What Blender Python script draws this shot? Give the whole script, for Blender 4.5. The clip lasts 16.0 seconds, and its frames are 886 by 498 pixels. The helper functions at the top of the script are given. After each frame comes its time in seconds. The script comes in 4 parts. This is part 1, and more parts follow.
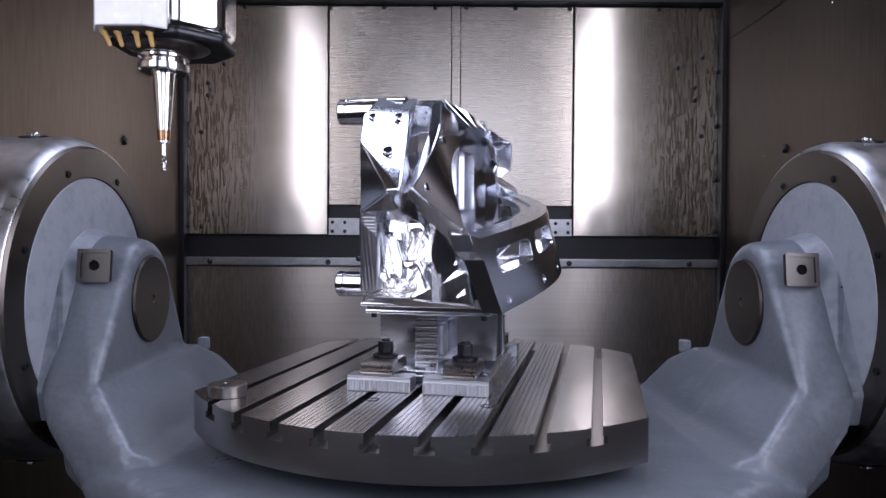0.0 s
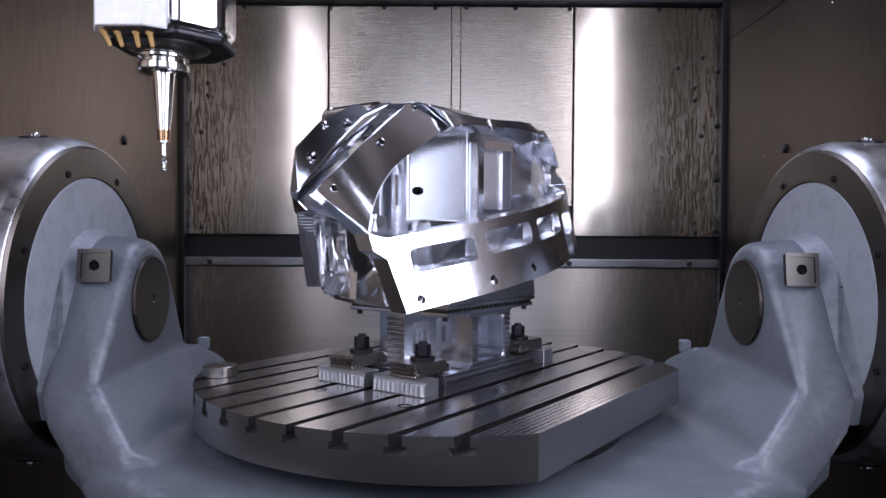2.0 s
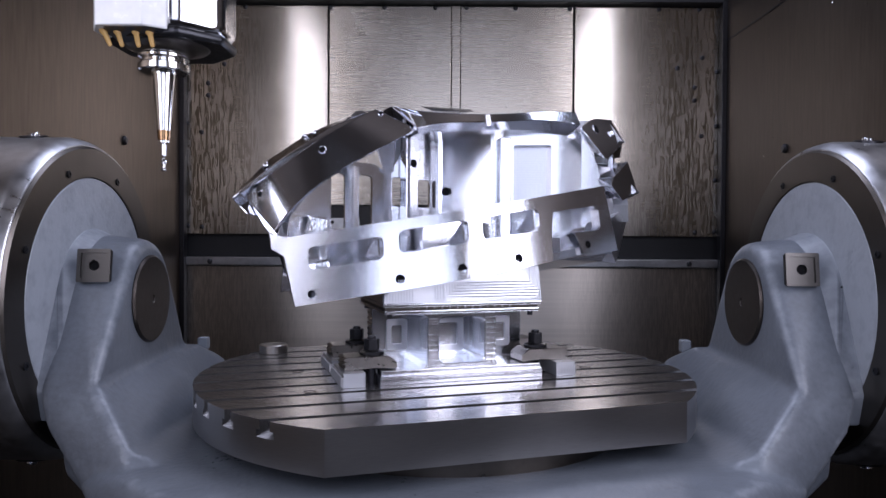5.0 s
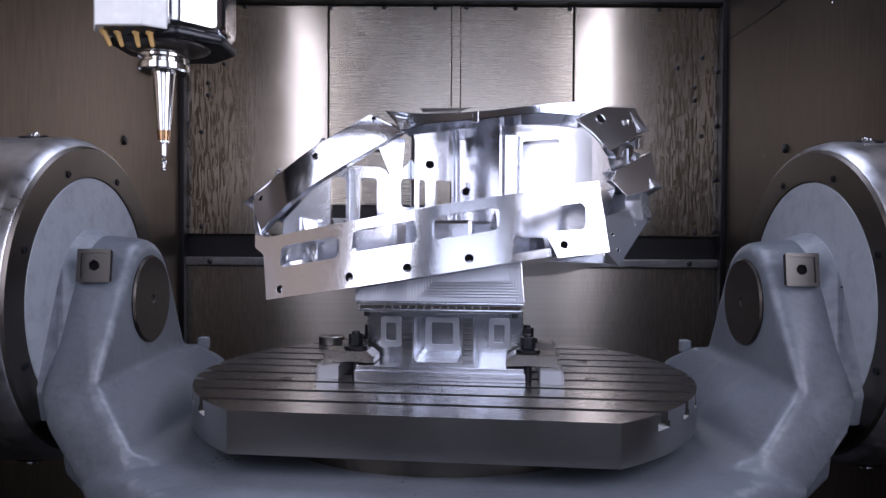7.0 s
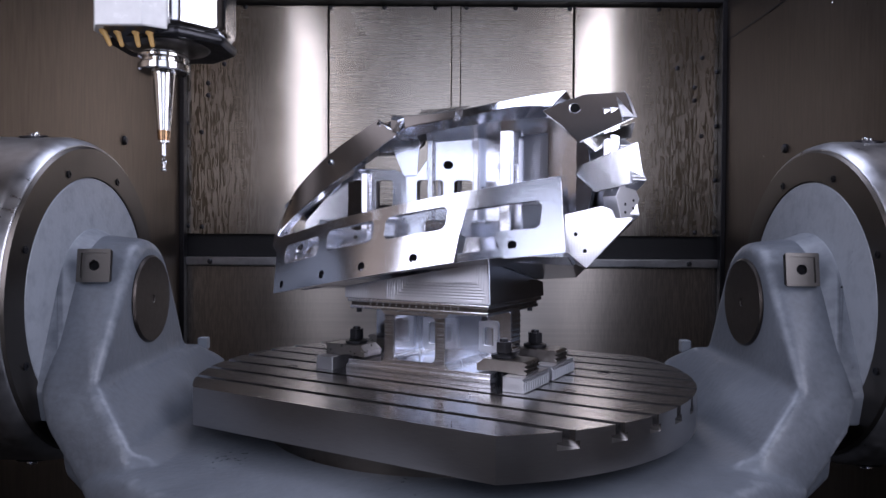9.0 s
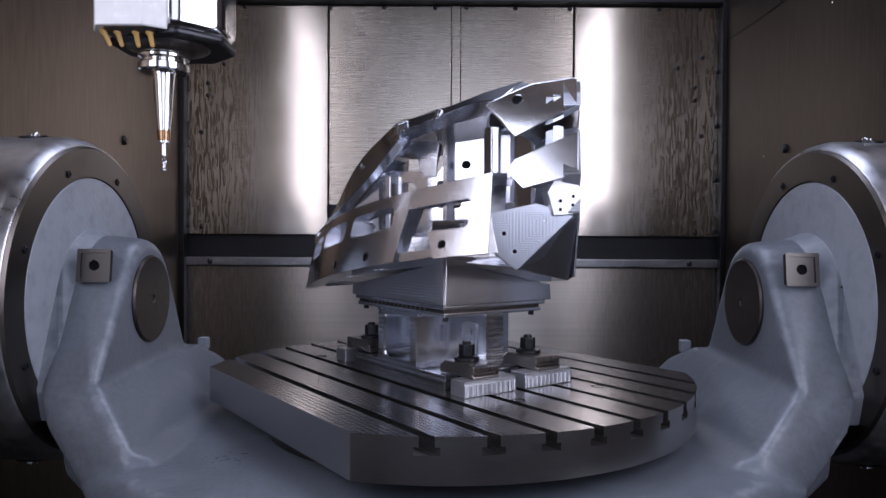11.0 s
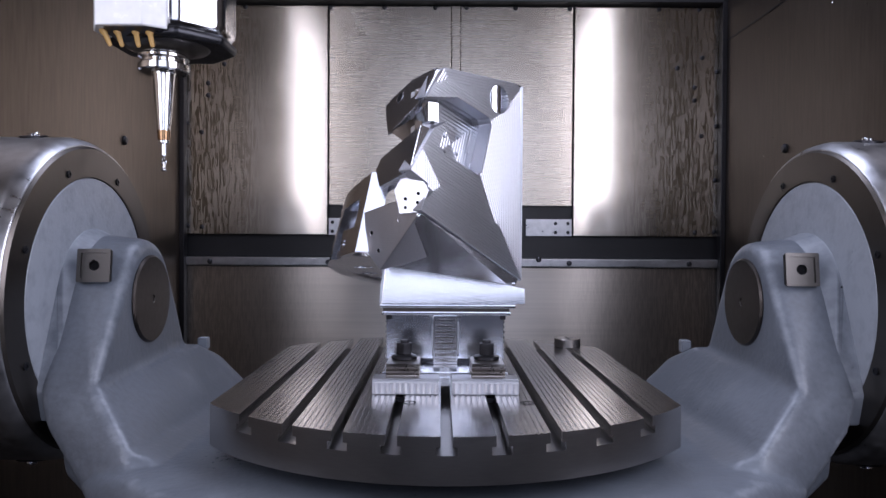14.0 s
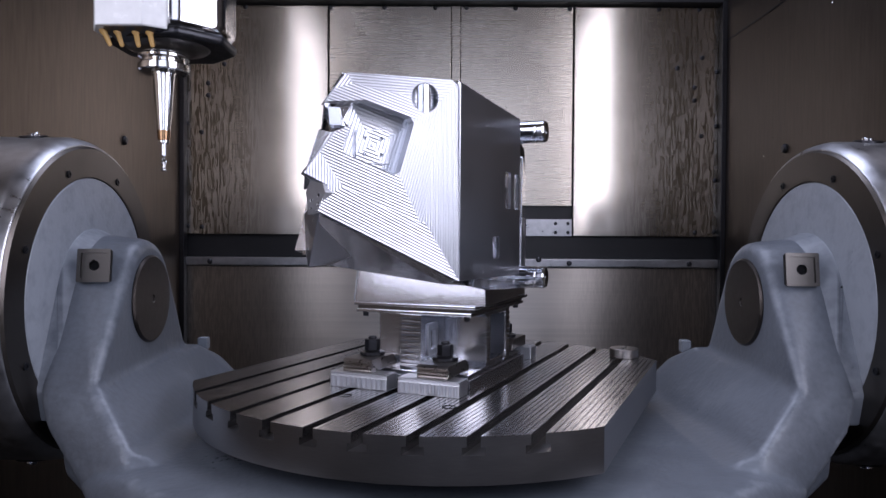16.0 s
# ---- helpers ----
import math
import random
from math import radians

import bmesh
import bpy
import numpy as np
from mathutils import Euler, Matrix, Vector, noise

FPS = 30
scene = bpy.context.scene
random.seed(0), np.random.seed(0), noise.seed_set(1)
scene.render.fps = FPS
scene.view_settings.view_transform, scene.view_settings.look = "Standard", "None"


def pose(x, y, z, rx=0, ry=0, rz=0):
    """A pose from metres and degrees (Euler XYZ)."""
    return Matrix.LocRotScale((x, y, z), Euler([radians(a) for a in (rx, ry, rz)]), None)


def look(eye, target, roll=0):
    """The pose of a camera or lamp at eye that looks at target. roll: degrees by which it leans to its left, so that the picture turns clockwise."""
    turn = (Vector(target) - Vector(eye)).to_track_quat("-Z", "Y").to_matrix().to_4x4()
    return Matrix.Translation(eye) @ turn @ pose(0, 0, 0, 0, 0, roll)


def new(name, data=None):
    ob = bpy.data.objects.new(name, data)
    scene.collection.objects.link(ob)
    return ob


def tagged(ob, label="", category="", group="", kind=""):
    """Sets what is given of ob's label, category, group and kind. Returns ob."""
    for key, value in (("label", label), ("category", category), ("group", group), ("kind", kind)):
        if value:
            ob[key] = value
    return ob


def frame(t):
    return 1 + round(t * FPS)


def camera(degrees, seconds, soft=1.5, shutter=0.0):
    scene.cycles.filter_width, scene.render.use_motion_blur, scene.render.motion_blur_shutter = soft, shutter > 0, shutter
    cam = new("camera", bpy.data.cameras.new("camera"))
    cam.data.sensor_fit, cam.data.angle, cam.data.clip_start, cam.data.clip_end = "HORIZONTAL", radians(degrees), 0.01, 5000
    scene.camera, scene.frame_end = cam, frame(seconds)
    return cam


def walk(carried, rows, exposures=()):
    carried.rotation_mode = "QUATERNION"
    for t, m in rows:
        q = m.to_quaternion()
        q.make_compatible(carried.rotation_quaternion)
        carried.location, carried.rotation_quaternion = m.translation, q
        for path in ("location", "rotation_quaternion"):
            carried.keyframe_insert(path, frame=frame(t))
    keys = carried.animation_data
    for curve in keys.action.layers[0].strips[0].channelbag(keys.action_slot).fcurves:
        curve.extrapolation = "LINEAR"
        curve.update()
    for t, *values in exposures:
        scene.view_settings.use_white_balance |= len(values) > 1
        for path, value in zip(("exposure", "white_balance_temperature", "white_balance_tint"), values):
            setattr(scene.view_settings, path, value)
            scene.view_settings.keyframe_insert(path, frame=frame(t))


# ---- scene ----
# ---- camera ----
EYE = (-0.0038, -1.186, 0.2231)
cam = camera(64.2, 16.0)
CAM_POSE = look(EYE, (EYE[0], EYE[1] + 1.0, EYE[2] - 0.01688), 0.336)
walk(cam, [(0.0, CAM_POSE), (16.0, CAM_POSE)], exposures=[(t, e, 5920, 22) for t, e in ((0.0, 0.05), (2.5, 0.11), (4.0, 0.05), (6.5, -0.10), (9.0, -0.24), (12.0, -0.13), (14.0, 0.02), (16.0, -0.21))])


def table_angle(t):
    """Degrees by which the rotary table is turned: a steady clockwise turn."""
    return 77.55 - 11.9496 * t


# ---- world and lights ----
world = bpy.data.worlds.new("world")
scene.world = world
world.use_nodes = True
world.node_tree.nodes["Background"].inputs[0].default_value = (0.62, 0.72, 1.0, 1)
world.node_tree.nodes["Background"].inputs[1].default_value = 0.075


def area(name, eye, target, sx, sy, power, color):
    d = bpy.data.lights.new(name, "AREA")
    d.shape, d.size, d.size_y, d.energy, d.color = "RECTANGLE", sx, sy, power, color
    ob = new(name, d)
    ob.matrix_world = look(eye, target)
    return ob


area("left_work_light", (-0.74, -1.05, 0.80), (0.0, -1.05, 0.80), 0.90, 1.15, 12.0, (0.95, 0.96, 1.0))
area("right_work_light", (0.785, -0.90, 0.80), (0.0, -0.90, 0.80), 0.80, 1.15, 15.5, (0.95, 0.96, 1.0))
area("door_daylight", (0.12, -1.86, 0.70), (0.12, 0.0, 0.50), 1.0, 1.0, 6.0, (0.84, 0.90, 1.0))
# Unseen overhead fill, added for a bluish sheen on upward faces.
area("overhead_fill", (0.10, 0.46, 1.72), (0.10, 0.461, 0.0), 1.2, 0.55, 13.0, (0.80, 0.87, 1.0))


# ---- materials ----
def material(name, color, rough=0.5, metal=0.0, bump=0.0, scale=60.0, stretch=(1, 1, 1), vary=0.12, rough_vary=0.1, aniso=0.0, aniso_rot=0.0,
             coarse=6.0, dirt=None, dirt_amount=0.0, bump_dist=0.002):
    m = bpy.data.materials.new(name)
    m.use_nodes = True
    nt = m.node_tree
    n, l = nt.nodes, nt.links
    b = n["Principled BSDF"]
    b.inputs["Metallic"].default_value = metal
    tc = n.new("ShaderNodeTexCoord")
    mp = n.new("ShaderNodeMapping")
    mp.inputs["Scale"].default_value = stretch
    l.new(tc.outputs["Object"], mp.inputs["Vector"])
    fine = n.new("ShaderNodeTexNoise")
    fine.inputs["Scale"].default_value, fine.inputs["Detail"].default_value = scale, 6
    l.new(mp.outputs[0], fine.inputs["Vector"])
    big = n.new("ShaderNodeTexNoise")
    big.inputs["Scale"].default_value, big.inputs["Detail"].default_value = coarse, 4
    l.new(tc.outputs["Object"], big.inputs["Vector"])
    add = n.new("ShaderNodeMath")
    add.operation = "ADD"
    l.new(fine.outputs[0], add.inputs[0])
    l.new(big.outputs[0], add.inputs[1])
    ramp = n.new("ShaderNodeMapRange")
    ramp.inputs[1].default_value, ramp.inputs[2].default_value = 0.6, 1.4
    ramp.inputs[3].default_value, ramp.inputs[4].default_value = 1 - vary, 1 + vary
    l.new(add.outputs[0], ramp.inputs[0])
    mul = n.new("ShaderNodeVectorMath")
    mul.operation = "SCALE"
    mul.inputs[0].default_value = color
    l.new(ramp.outputs[0], mul.inputs["Scale"])
    col = mul.outputs[0]
    if dirt:
        mix = n.new("ShaderNodeMix")
        mix.data_type = "RGBA"
        dn = n.new("ShaderNodeTexNoise")
        dn.inputs["Scale"].default_value, dn.inputs["Detail"].default_value = 14, 8
        l.new(tc.outputs["Object"], dn.inputs["Vector"])
        dr = n.new("ShaderNodeMapRange")
        dr.inputs[1].default_value, dr.inputs[2].default_value = 0.55, 0.75
        dr.inputs[3].default_value, dr.inputs[4].default_value = 0, dirt_amount
        l.new(dn.outputs[0], dr.inputs[0])
        l.new(dr.outputs[0], mix.inputs[0])
        l.new(col, mix.inputs[6])
        mix.inputs[7].default_value = (*dirt, 1)
        col = mix.outputs[2]
    l.new(col, b.inputs["Base Color"])
    rr = n.new("ShaderNodeMapRange")
    rr.inputs[1].default_value, rr.inputs[2].default_value = 0.6, 1.4
    rr.inputs[3].default_value, rr.inputs[4].default_value = max(0.02, rough - rough_vary), min(1, rough + rough_vary)
    l.new(add.outputs[0], rr.inputs[0])
    l.new(rr.outputs[0], b.inputs["Roughness"])
    if bump:
        bp = n.new("ShaderNodeBump")
        bp.inputs["Strength"].default_value, bp.inputs["Distance"].default_value = bump, bump_dist
        l.new(fine.outputs[0], bp.inputs["Height"])
        l.new(bp.outputs[0], b.inputs["Normal"])
    if aniso:
        tg = n.new("ShaderNodeCombineXYZ")
        tg.inputs[2].default_value = 1.0
        b.inputs["Anisotropic"].default_value, b.inputs["Anisotropic Rotation"].default_value = aniso, aniso_rot
        l.new(tg.outputs[0], b.inputs["Tangent"])
    return m


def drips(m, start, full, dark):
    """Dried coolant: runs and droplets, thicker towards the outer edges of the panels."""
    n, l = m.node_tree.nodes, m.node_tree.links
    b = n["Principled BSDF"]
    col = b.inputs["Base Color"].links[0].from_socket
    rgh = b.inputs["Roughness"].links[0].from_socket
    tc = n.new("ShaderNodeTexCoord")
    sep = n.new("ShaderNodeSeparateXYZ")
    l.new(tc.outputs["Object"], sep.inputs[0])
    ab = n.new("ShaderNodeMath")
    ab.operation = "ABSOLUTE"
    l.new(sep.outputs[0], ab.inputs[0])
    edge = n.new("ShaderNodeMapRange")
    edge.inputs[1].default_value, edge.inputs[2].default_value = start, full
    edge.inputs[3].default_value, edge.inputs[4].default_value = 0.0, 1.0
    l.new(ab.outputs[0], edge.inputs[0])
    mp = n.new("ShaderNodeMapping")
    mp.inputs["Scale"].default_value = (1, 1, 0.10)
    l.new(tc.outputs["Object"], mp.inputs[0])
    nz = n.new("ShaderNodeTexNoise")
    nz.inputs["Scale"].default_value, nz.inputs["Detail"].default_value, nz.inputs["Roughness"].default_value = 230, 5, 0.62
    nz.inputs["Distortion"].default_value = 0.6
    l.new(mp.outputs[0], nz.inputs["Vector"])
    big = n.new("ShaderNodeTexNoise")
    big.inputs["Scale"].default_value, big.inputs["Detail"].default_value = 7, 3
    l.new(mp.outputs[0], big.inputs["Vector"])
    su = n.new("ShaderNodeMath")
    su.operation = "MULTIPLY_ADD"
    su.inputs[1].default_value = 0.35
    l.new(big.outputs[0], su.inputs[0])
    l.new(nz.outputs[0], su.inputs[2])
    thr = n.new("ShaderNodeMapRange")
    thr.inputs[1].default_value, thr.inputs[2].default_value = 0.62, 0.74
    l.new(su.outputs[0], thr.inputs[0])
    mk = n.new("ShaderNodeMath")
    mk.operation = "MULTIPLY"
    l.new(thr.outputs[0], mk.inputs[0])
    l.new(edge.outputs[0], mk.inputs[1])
    mix = n.new("ShaderNodeMix")
    mix.data_type = "RGBA"
    mix.inputs[7].default_value = (*dark, 1)
    l.new(mk.outputs[0], mix.inputs[0])
    l.new(col, mix.inputs[6])
    l.new(mix.outputs[2], b.inputs["Base Color"])
    rm = n.new("ShaderNodeMath")
    rm.operation = "MULTIPLY_ADD"
    rm.inputs[1].default_value = 0.15
    l.new(mk.outputs[0], rm.inputs[0])
    l.new(rgh, rm.inputs[2])
    l.new(rm.outputs[0], b.inputs["Roughness"])
    return m


def worn_lit_edges(m, edge_color):
    """Lighter colour along the ridges of a casting: edge highlights painted in with rubbed paint."""
    n, l = m.node_tree.nodes, m.node_tree.links
    b = n["Principled BSDF"]
    col = b.inputs["Base Color"].links[0].from_socket
    geo = n.new("ShaderNodeNewGeometry")
    nz = n.new("ShaderNodeTexNoise")
    nz.inputs["Scale"].default_value, nz.inputs["Detail"].default_value = 45, 6
    tc = n.new("ShaderNodeTexCoord")
    l.new(tc.outputs["Object"], nz.inputs["Vector"])
    su = n.new("ShaderNodeMath")
    su.operation = "MULTIPLY_ADD"
    su.inputs[1].default_value = 0.05
    l.new(nz.outputs[0], su.inputs[0])
    l.new(geo.outputs["Pointiness"], su.inputs[2])
    thr = n.new("ShaderNodeMapRange")
    thr.inputs[1].default_value, thr.inputs[2].default_value = 0.538, 0.575
    thr.inputs[3].default_value, thr.inputs[4].default_value = 0.0, 0.75
    l.new(su.outputs[0], thr.inputs[0])
    mix = n.new("ShaderNodeMix")
    mix.data_type = "RGBA"
    mix.inputs[7].default_value = (*edge_color, 1)
    l.new(thr.outputs[0], mix.inputs[0])
    l.new(col, mix.inputs[6])
    l.new(mix.outputs[2], b.inputs["Base Color"])


STEEL_WALL = material("brushed_stainless", (0.56, 0.50, 0.42), 0.27, 1.0, 0.005, 40, (0.12, 1, 12), 0.05, 0.025, 0.5)
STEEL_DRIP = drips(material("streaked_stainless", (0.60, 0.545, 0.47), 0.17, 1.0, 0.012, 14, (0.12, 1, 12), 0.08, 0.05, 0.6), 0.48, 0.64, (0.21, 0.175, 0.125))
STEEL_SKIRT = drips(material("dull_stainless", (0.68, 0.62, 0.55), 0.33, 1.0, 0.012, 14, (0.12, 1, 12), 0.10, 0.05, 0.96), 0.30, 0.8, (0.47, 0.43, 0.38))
# Side wall colours lowered to stay dim under the lamps, the right copy more.
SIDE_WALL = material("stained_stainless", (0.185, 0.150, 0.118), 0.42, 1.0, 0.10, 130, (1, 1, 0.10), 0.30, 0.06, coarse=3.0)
SIDE_WALL_DARK = material("darkened_stainless", (0.118, 0.098, 0.082), 0.44, 1.0, 0.10, 130, (1, 1, 0.10), 0.30, 0.06, coarse=3.0)
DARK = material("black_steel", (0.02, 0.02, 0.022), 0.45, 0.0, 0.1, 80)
BLACK_OXIDE = material("black_oxide_steel", (0.05, 0.05, 0.055), 0.35, 0.9, 0.1, 120)
CAST = material("grey_blue_paint", (0.145, 0.162, 0.188), 0.38, 0.0, 0.35, 110, (1, 1, 1), 0.20, 0.12, dirt=(0.205, 0.23, 0.26), dirt_amount=0.7)
# Crease highlights and paint wear share this pale ridge colour.
worn_lit_edges(CAST, (0.42, 0.45, 0.49))
RING = material("dark_ground_steel", (0.125, 0.112, 0.10), 0.36, 1.0, 0.05, 90)
CAP = material("dark_turned_steel", (0.075, 0.066, 0.06), 0.35, 1.0, 0.05, 90)
STRAP = material("worn_clamp_steel", (0.34, 0.315, 0.29), 0.33, 1.0, 0.08, 140)
PAD = material("machined_pad_steel", (0.10, 0.094, 0.088), 0.34, 1.0, 0.01, 60, vary=0.08, rough_vary=0.03)
HOUSING = material("bare_housing_steel", (0.50, 0.50, 0.51), 0.36, 1.0, 0.10, 60, vary=0.25, rough_vary=0.14)
RIM = material("turned_table_steel", (0.36, 0.35, 0.345), 0.33, 1.0, 0.03, 60, (1, 1, 14), 0.10, 0.06)
TABLE = material("ground_table_steel", (0.52, 0.51, 0.51), 0.23, 1.0, 0.02, 300, (1, 10, 1), 0.05, 0.03)
ALU = material("milled_aluminium", (0.80, 0.815, 0.86), 0.18, 1.0, 0.03, 500, (1, 1, 6), 0.03, 0.03, coarse=12.0)
SWIRL = material("wavy_polished_aluminium", (0.82, 0.83, 0.86), 0.19, 1.0, 0.45, 22, (1, 1, 1), 0.04, 0.03, bump_dist=0.006)
MIRROR = material("fine_finished_aluminium", (0.76, 0.775, 0.82), 0.13, 1.0, 0.02, 300, (1, 1, 4), 0.03, 0.03)
HOLDER = material("bright_ground_steel", (0.85, 0.84, 0.82), 0.15, 1.0, 0.004, 200)
CHROME = material("polished_steel", (0.72, 0.72, 0.73), 0.14, 1.0, 0.02, 60)
WHITE = material("white_enamel", (0.80, 0.80, 0.79), 0.25, 0.0, 0.03, 60)
# Near-black, low-gloss colour that stands in for the shade inside bores.
HOLE_SHADE = material("hole_shade", (0.008, 0.008, 0.009), 0.8)
HOLE_SHADE.node_tree.nodes["Principled BSDF"].inputs["Specular IOR Level"].default_value = 0.1
TAN = material("tan_nozzle_plastic", (0.55, 0.33, 0.10), 0.4)
BRONZE = material("heat_tinted_steel", (0.36, 0.22, 0.12), 0.22, 1.0)


def milled(name, color, rough, pitch, cell, depth):
    """Aluminium with nested square tool paths."""
    m = material(name, color, rough, 1.0, 0, 300, (1, 1, 1), 0.04, 0.03)
    n, l = m.node_tree.nodes, m.node_tree.links
    tc = n.new("ShaderNodeTexCoord")
    vo = n.new("ShaderNodeTexVoronoi")
    vo.distance = "CHEBYCHEV"
    vo.inputs["Scale"].default_value = cell
    l.new(tc.outputs["Object"], vo.inputs["Vector"])
    mu = n.new("ShaderNodeMath")
    mu.operation = "MULTIPLY"
    mu.inputs[1].default_value = 6.2832 / (pitch * cell)
    l.new(vo.outputs["Distance"], mu.inputs[0])
    si = n.new("ShaderNodeMath")
    si.operation = "SINE"
    l.new(mu.outputs[0], si.inputs[0])
    bp = n.new("ShaderNodeBump")
    bp.inputs["Strength"].default_value, bp.inputs["Distance"].default_value = depth, 0.0006
    l.new(si.outputs[0], bp.inputs["Height"])
    l.new(bp.outputs[0], n["Principled BSDF"].inputs["Normal"])
    return m


MILLED = milled("milled_aluminium_coarse", (0.64, 0.65, 0.69), 0.33, 0.0044, 5.2, 0.29)
MILLED_FINE = milled("milled_aluminium_fine", (0.66, 0.67, 0.71), 0.30, 0.0030, 14.0, 0.09)


def contour_milled(name, color, rough, pitch, depth, paths):
    """Aluminium with tool paths at even steps of the distance that paths(line, plain, fold) gives."""
    m = material(name, color, rough, 1.0, 0, 300, (1, 1, 1), 0.05, 0.04)
    n, l = m.node_tree.nodes, m.node_tree.links
    tc = n.new("ShaderNodeTexCoord")

    def plain(nx, ny, nz, off):
        d = n.new("ShaderNodeVectorMath")
        d.operation = "DOT_PRODUCT"
        d.inputs[1].default_value = (nx, ny, nz)
        l.new(tc.outputs["Object"], d.inputs[0])
        a = n.new("ShaderNodeMath")
        a.operation = "ADD"
        a.inputs[1].default_value = off
        l.new(d.outputs["Value"], a.inputs[0])
        return a.outputs[0]

    def line(du, dz, off):
        """Distance from a border: du, dz its unit normal in the face, off its offset."""
        return plain(DIAG * du, -DIAG * du, dz, off - du * DIAG * (0.195 - 0.106))

    def fold(op, socks):
        out = socks[0]
        for other in socks[1:]:
            q = n.new("ShaderNodeMath")
            q.operation = op
            l.new(out, q.inputs[0])
            l.new(other, q.inputs[1])
            out = q.outputs[0]
        return out

    si = n.new("ShaderNodeMath")
    si.operation = "SINE"
    mu = n.new("ShaderNodeMath")
    mu.operation = "MULTIPLY"
    mu.inputs[1].default_value = 6.2832 / pitch
    l.new(paths(line, plain, fold), mu.inputs[0])
    l.new(mu.outputs[0], si.inputs[0])
    bp = n.new("ShaderNodeBump")
    bp.inputs["Strength"].default_value, bp.inputs["Distance"].default_value = depth, 0.0006
    l.new(si.outputs[0], bp.inputs["Height"])
    l.new(bp.outputs[0], n["Principled BSDF"].inputs["Normal"])
    return m


DIAG = math.sqrt(0.5)


def end_paths(line, plain, fold):
    """Parallel to the borders of the slanted end face and of its pocket."""
    c, k = 0.9026, 0.4305
    borders = [line(1, 0, 0), line(0, -1, 0.435), line(-k, c, -0.162 * c), line(-0.82, -0.57, 0.82 * 0.163 + 0.57 * 0.428), line(-1, 0.0, 0.205)]
    around = fold("MAXIMUM", [line(-0.96, -0.28, 0.96 * 0.067 + 0.28 * 0.374), line(0.36, -0.93, -0.36 * 0.093 + 0.93 * 0.305), line(-0.28, 0.96, 0.28 * 0.072 - 0.96 * 0.382)])
    return fold("MINIMUM", borders + [around])


def pocket_paths(line, plain, fold):
    """Nested squares round the middle of the pocket."""
    u, z, c, k = 0.115, 0.346, 0.953, 0.304
    p, q = c * u + k * z, -k * u + c * z
    return fold("MAXIMUM", [line(c, k, -p), line(-c, -k, p), line(-k, c, -q), line(k, -c, q)])


def rear_paths(line, plain, fold):
    """Two stacked tall nested rectangles beside upright passes."""
    low = fold("MINIMUM", [plain(-1, 0, 0, 0.190), plain(1, 0, 0, -0.140), plain(0, 0, 1, -0.165), plain(0, 0, -1, 0.300)])
    high = fold("MINIMUM", [plain(-1, 0, 0, 0.190), plain(1, 0, 0, -0.140), plain(0, 0, 1, -0.300), plain(0, 0, -1, 0.432)])
    return fold("MAXIMUM", [low, high])


MILLED_END = contour_milled("milled_aluminium_contour", (0.66, 0.67, 0.71), 0.35, 0.0037, 0.45, end_paths)
MILLED_POCKET = contour_milled("milled_aluminium_squares", (0.70, 0.71, 0.75), 0.30, 0.0046, 0.32, pocket_paths)
MILLED_REAR = contour_milled("milled_aluminium_rear", (0.64, 0.65, 0.69), 0.33, 0.0030, 0.22, rear_paths)
ALU_MATT = material("sawn_aluminium", (0.66, 0.67, 0.70), 0.42, 1.0, 0.1, 60, (1, 8, 1), 0.06, 0.08)


# ---- building helpers ----
def level(ob):
    """Flat faces keep flat shading beside rounded edges."""
    w = ob.modifiers.new("level", "WEIGHTED_NORMAL")
    w.mode, w.weight, w.keep_sharp = "FACE_AREA", 100, True


def part(name, bm, mat, parent=None, label="", smooth=35, weigh=True):
    me = bpy.data.meshes.new(name)
    bmesh.ops.recalc_face_normals(bm, faces=bm.faces[:])
    if smooth:
        for f in bm.faces:
            f.smooth = True
        for e in bm.edges:
            if len(e.link_faces) == 2 and e.calc_face_angle(0) > radians(smooth):
                e.smooth = False
    bm.to_mesh(me)
    bm.free()
    me.materials.append(mat)
    ob = new(name, me)
    ob.parent = parent
    if smooth and weigh:
        level(ob)
    if label:
        tagged(ob, label)
    return ob


def thing(name, label, category, group="", kind=""):
    return tagged(new(name), label, category, group, kind)


def merge(*bms):
    out = bms[0]
    for other in bms[1:]:
        me = bpy.data.meshes.new("tmp")
        other.to_mesh(me)
        other.free()
        out.from_mesh(me)
        bpy.data.meshes.remove(me)
    return out


def soften(bm, width, segments=2, angle=30):
    bmesh.ops.dissolve_limit(bm, angle_limit=radians(1), verts=bm.verts[:], edges=bm.edges[:])
    es = [e for e in bm.edges if len(e.link_faces) == 2 and e.calc_face_angle(0) > radians(angle)]
    if width and es:
        bmesh.ops.bevel(bm, geom=es, offset=width, segments=segments, affect="EDGES", profile=0.5, clamp_overlap=True)
    return bm


def box(x0, x1, y0, y1, z0, z1, bevel=0.0, m=None, segments=2):
    bm = bmesh.new()
    bmesh.ops.create_cube(bm, size=1, matrix=Matrix.Translation(((x0 + x1) / 2, (y0 + y1) / 2, (z0 + z1) / 2)) @ Matrix.Diagonal((x1 - x0, y1 - y0, z1 - z0, 1)))
    if bevel:
        bmesh.ops.bevel(bm, geom=bm.edges[:], offset=bevel, segments=segments, affect="EDGES", profile=0.5)
    if m:
        bm.transform(m)
    return bm


def axis_matrix(p, d):
    return Matrix.Translation(p) @ Vector(d).to_track_quat("Z", "Y").to_matrix().to_4x4()


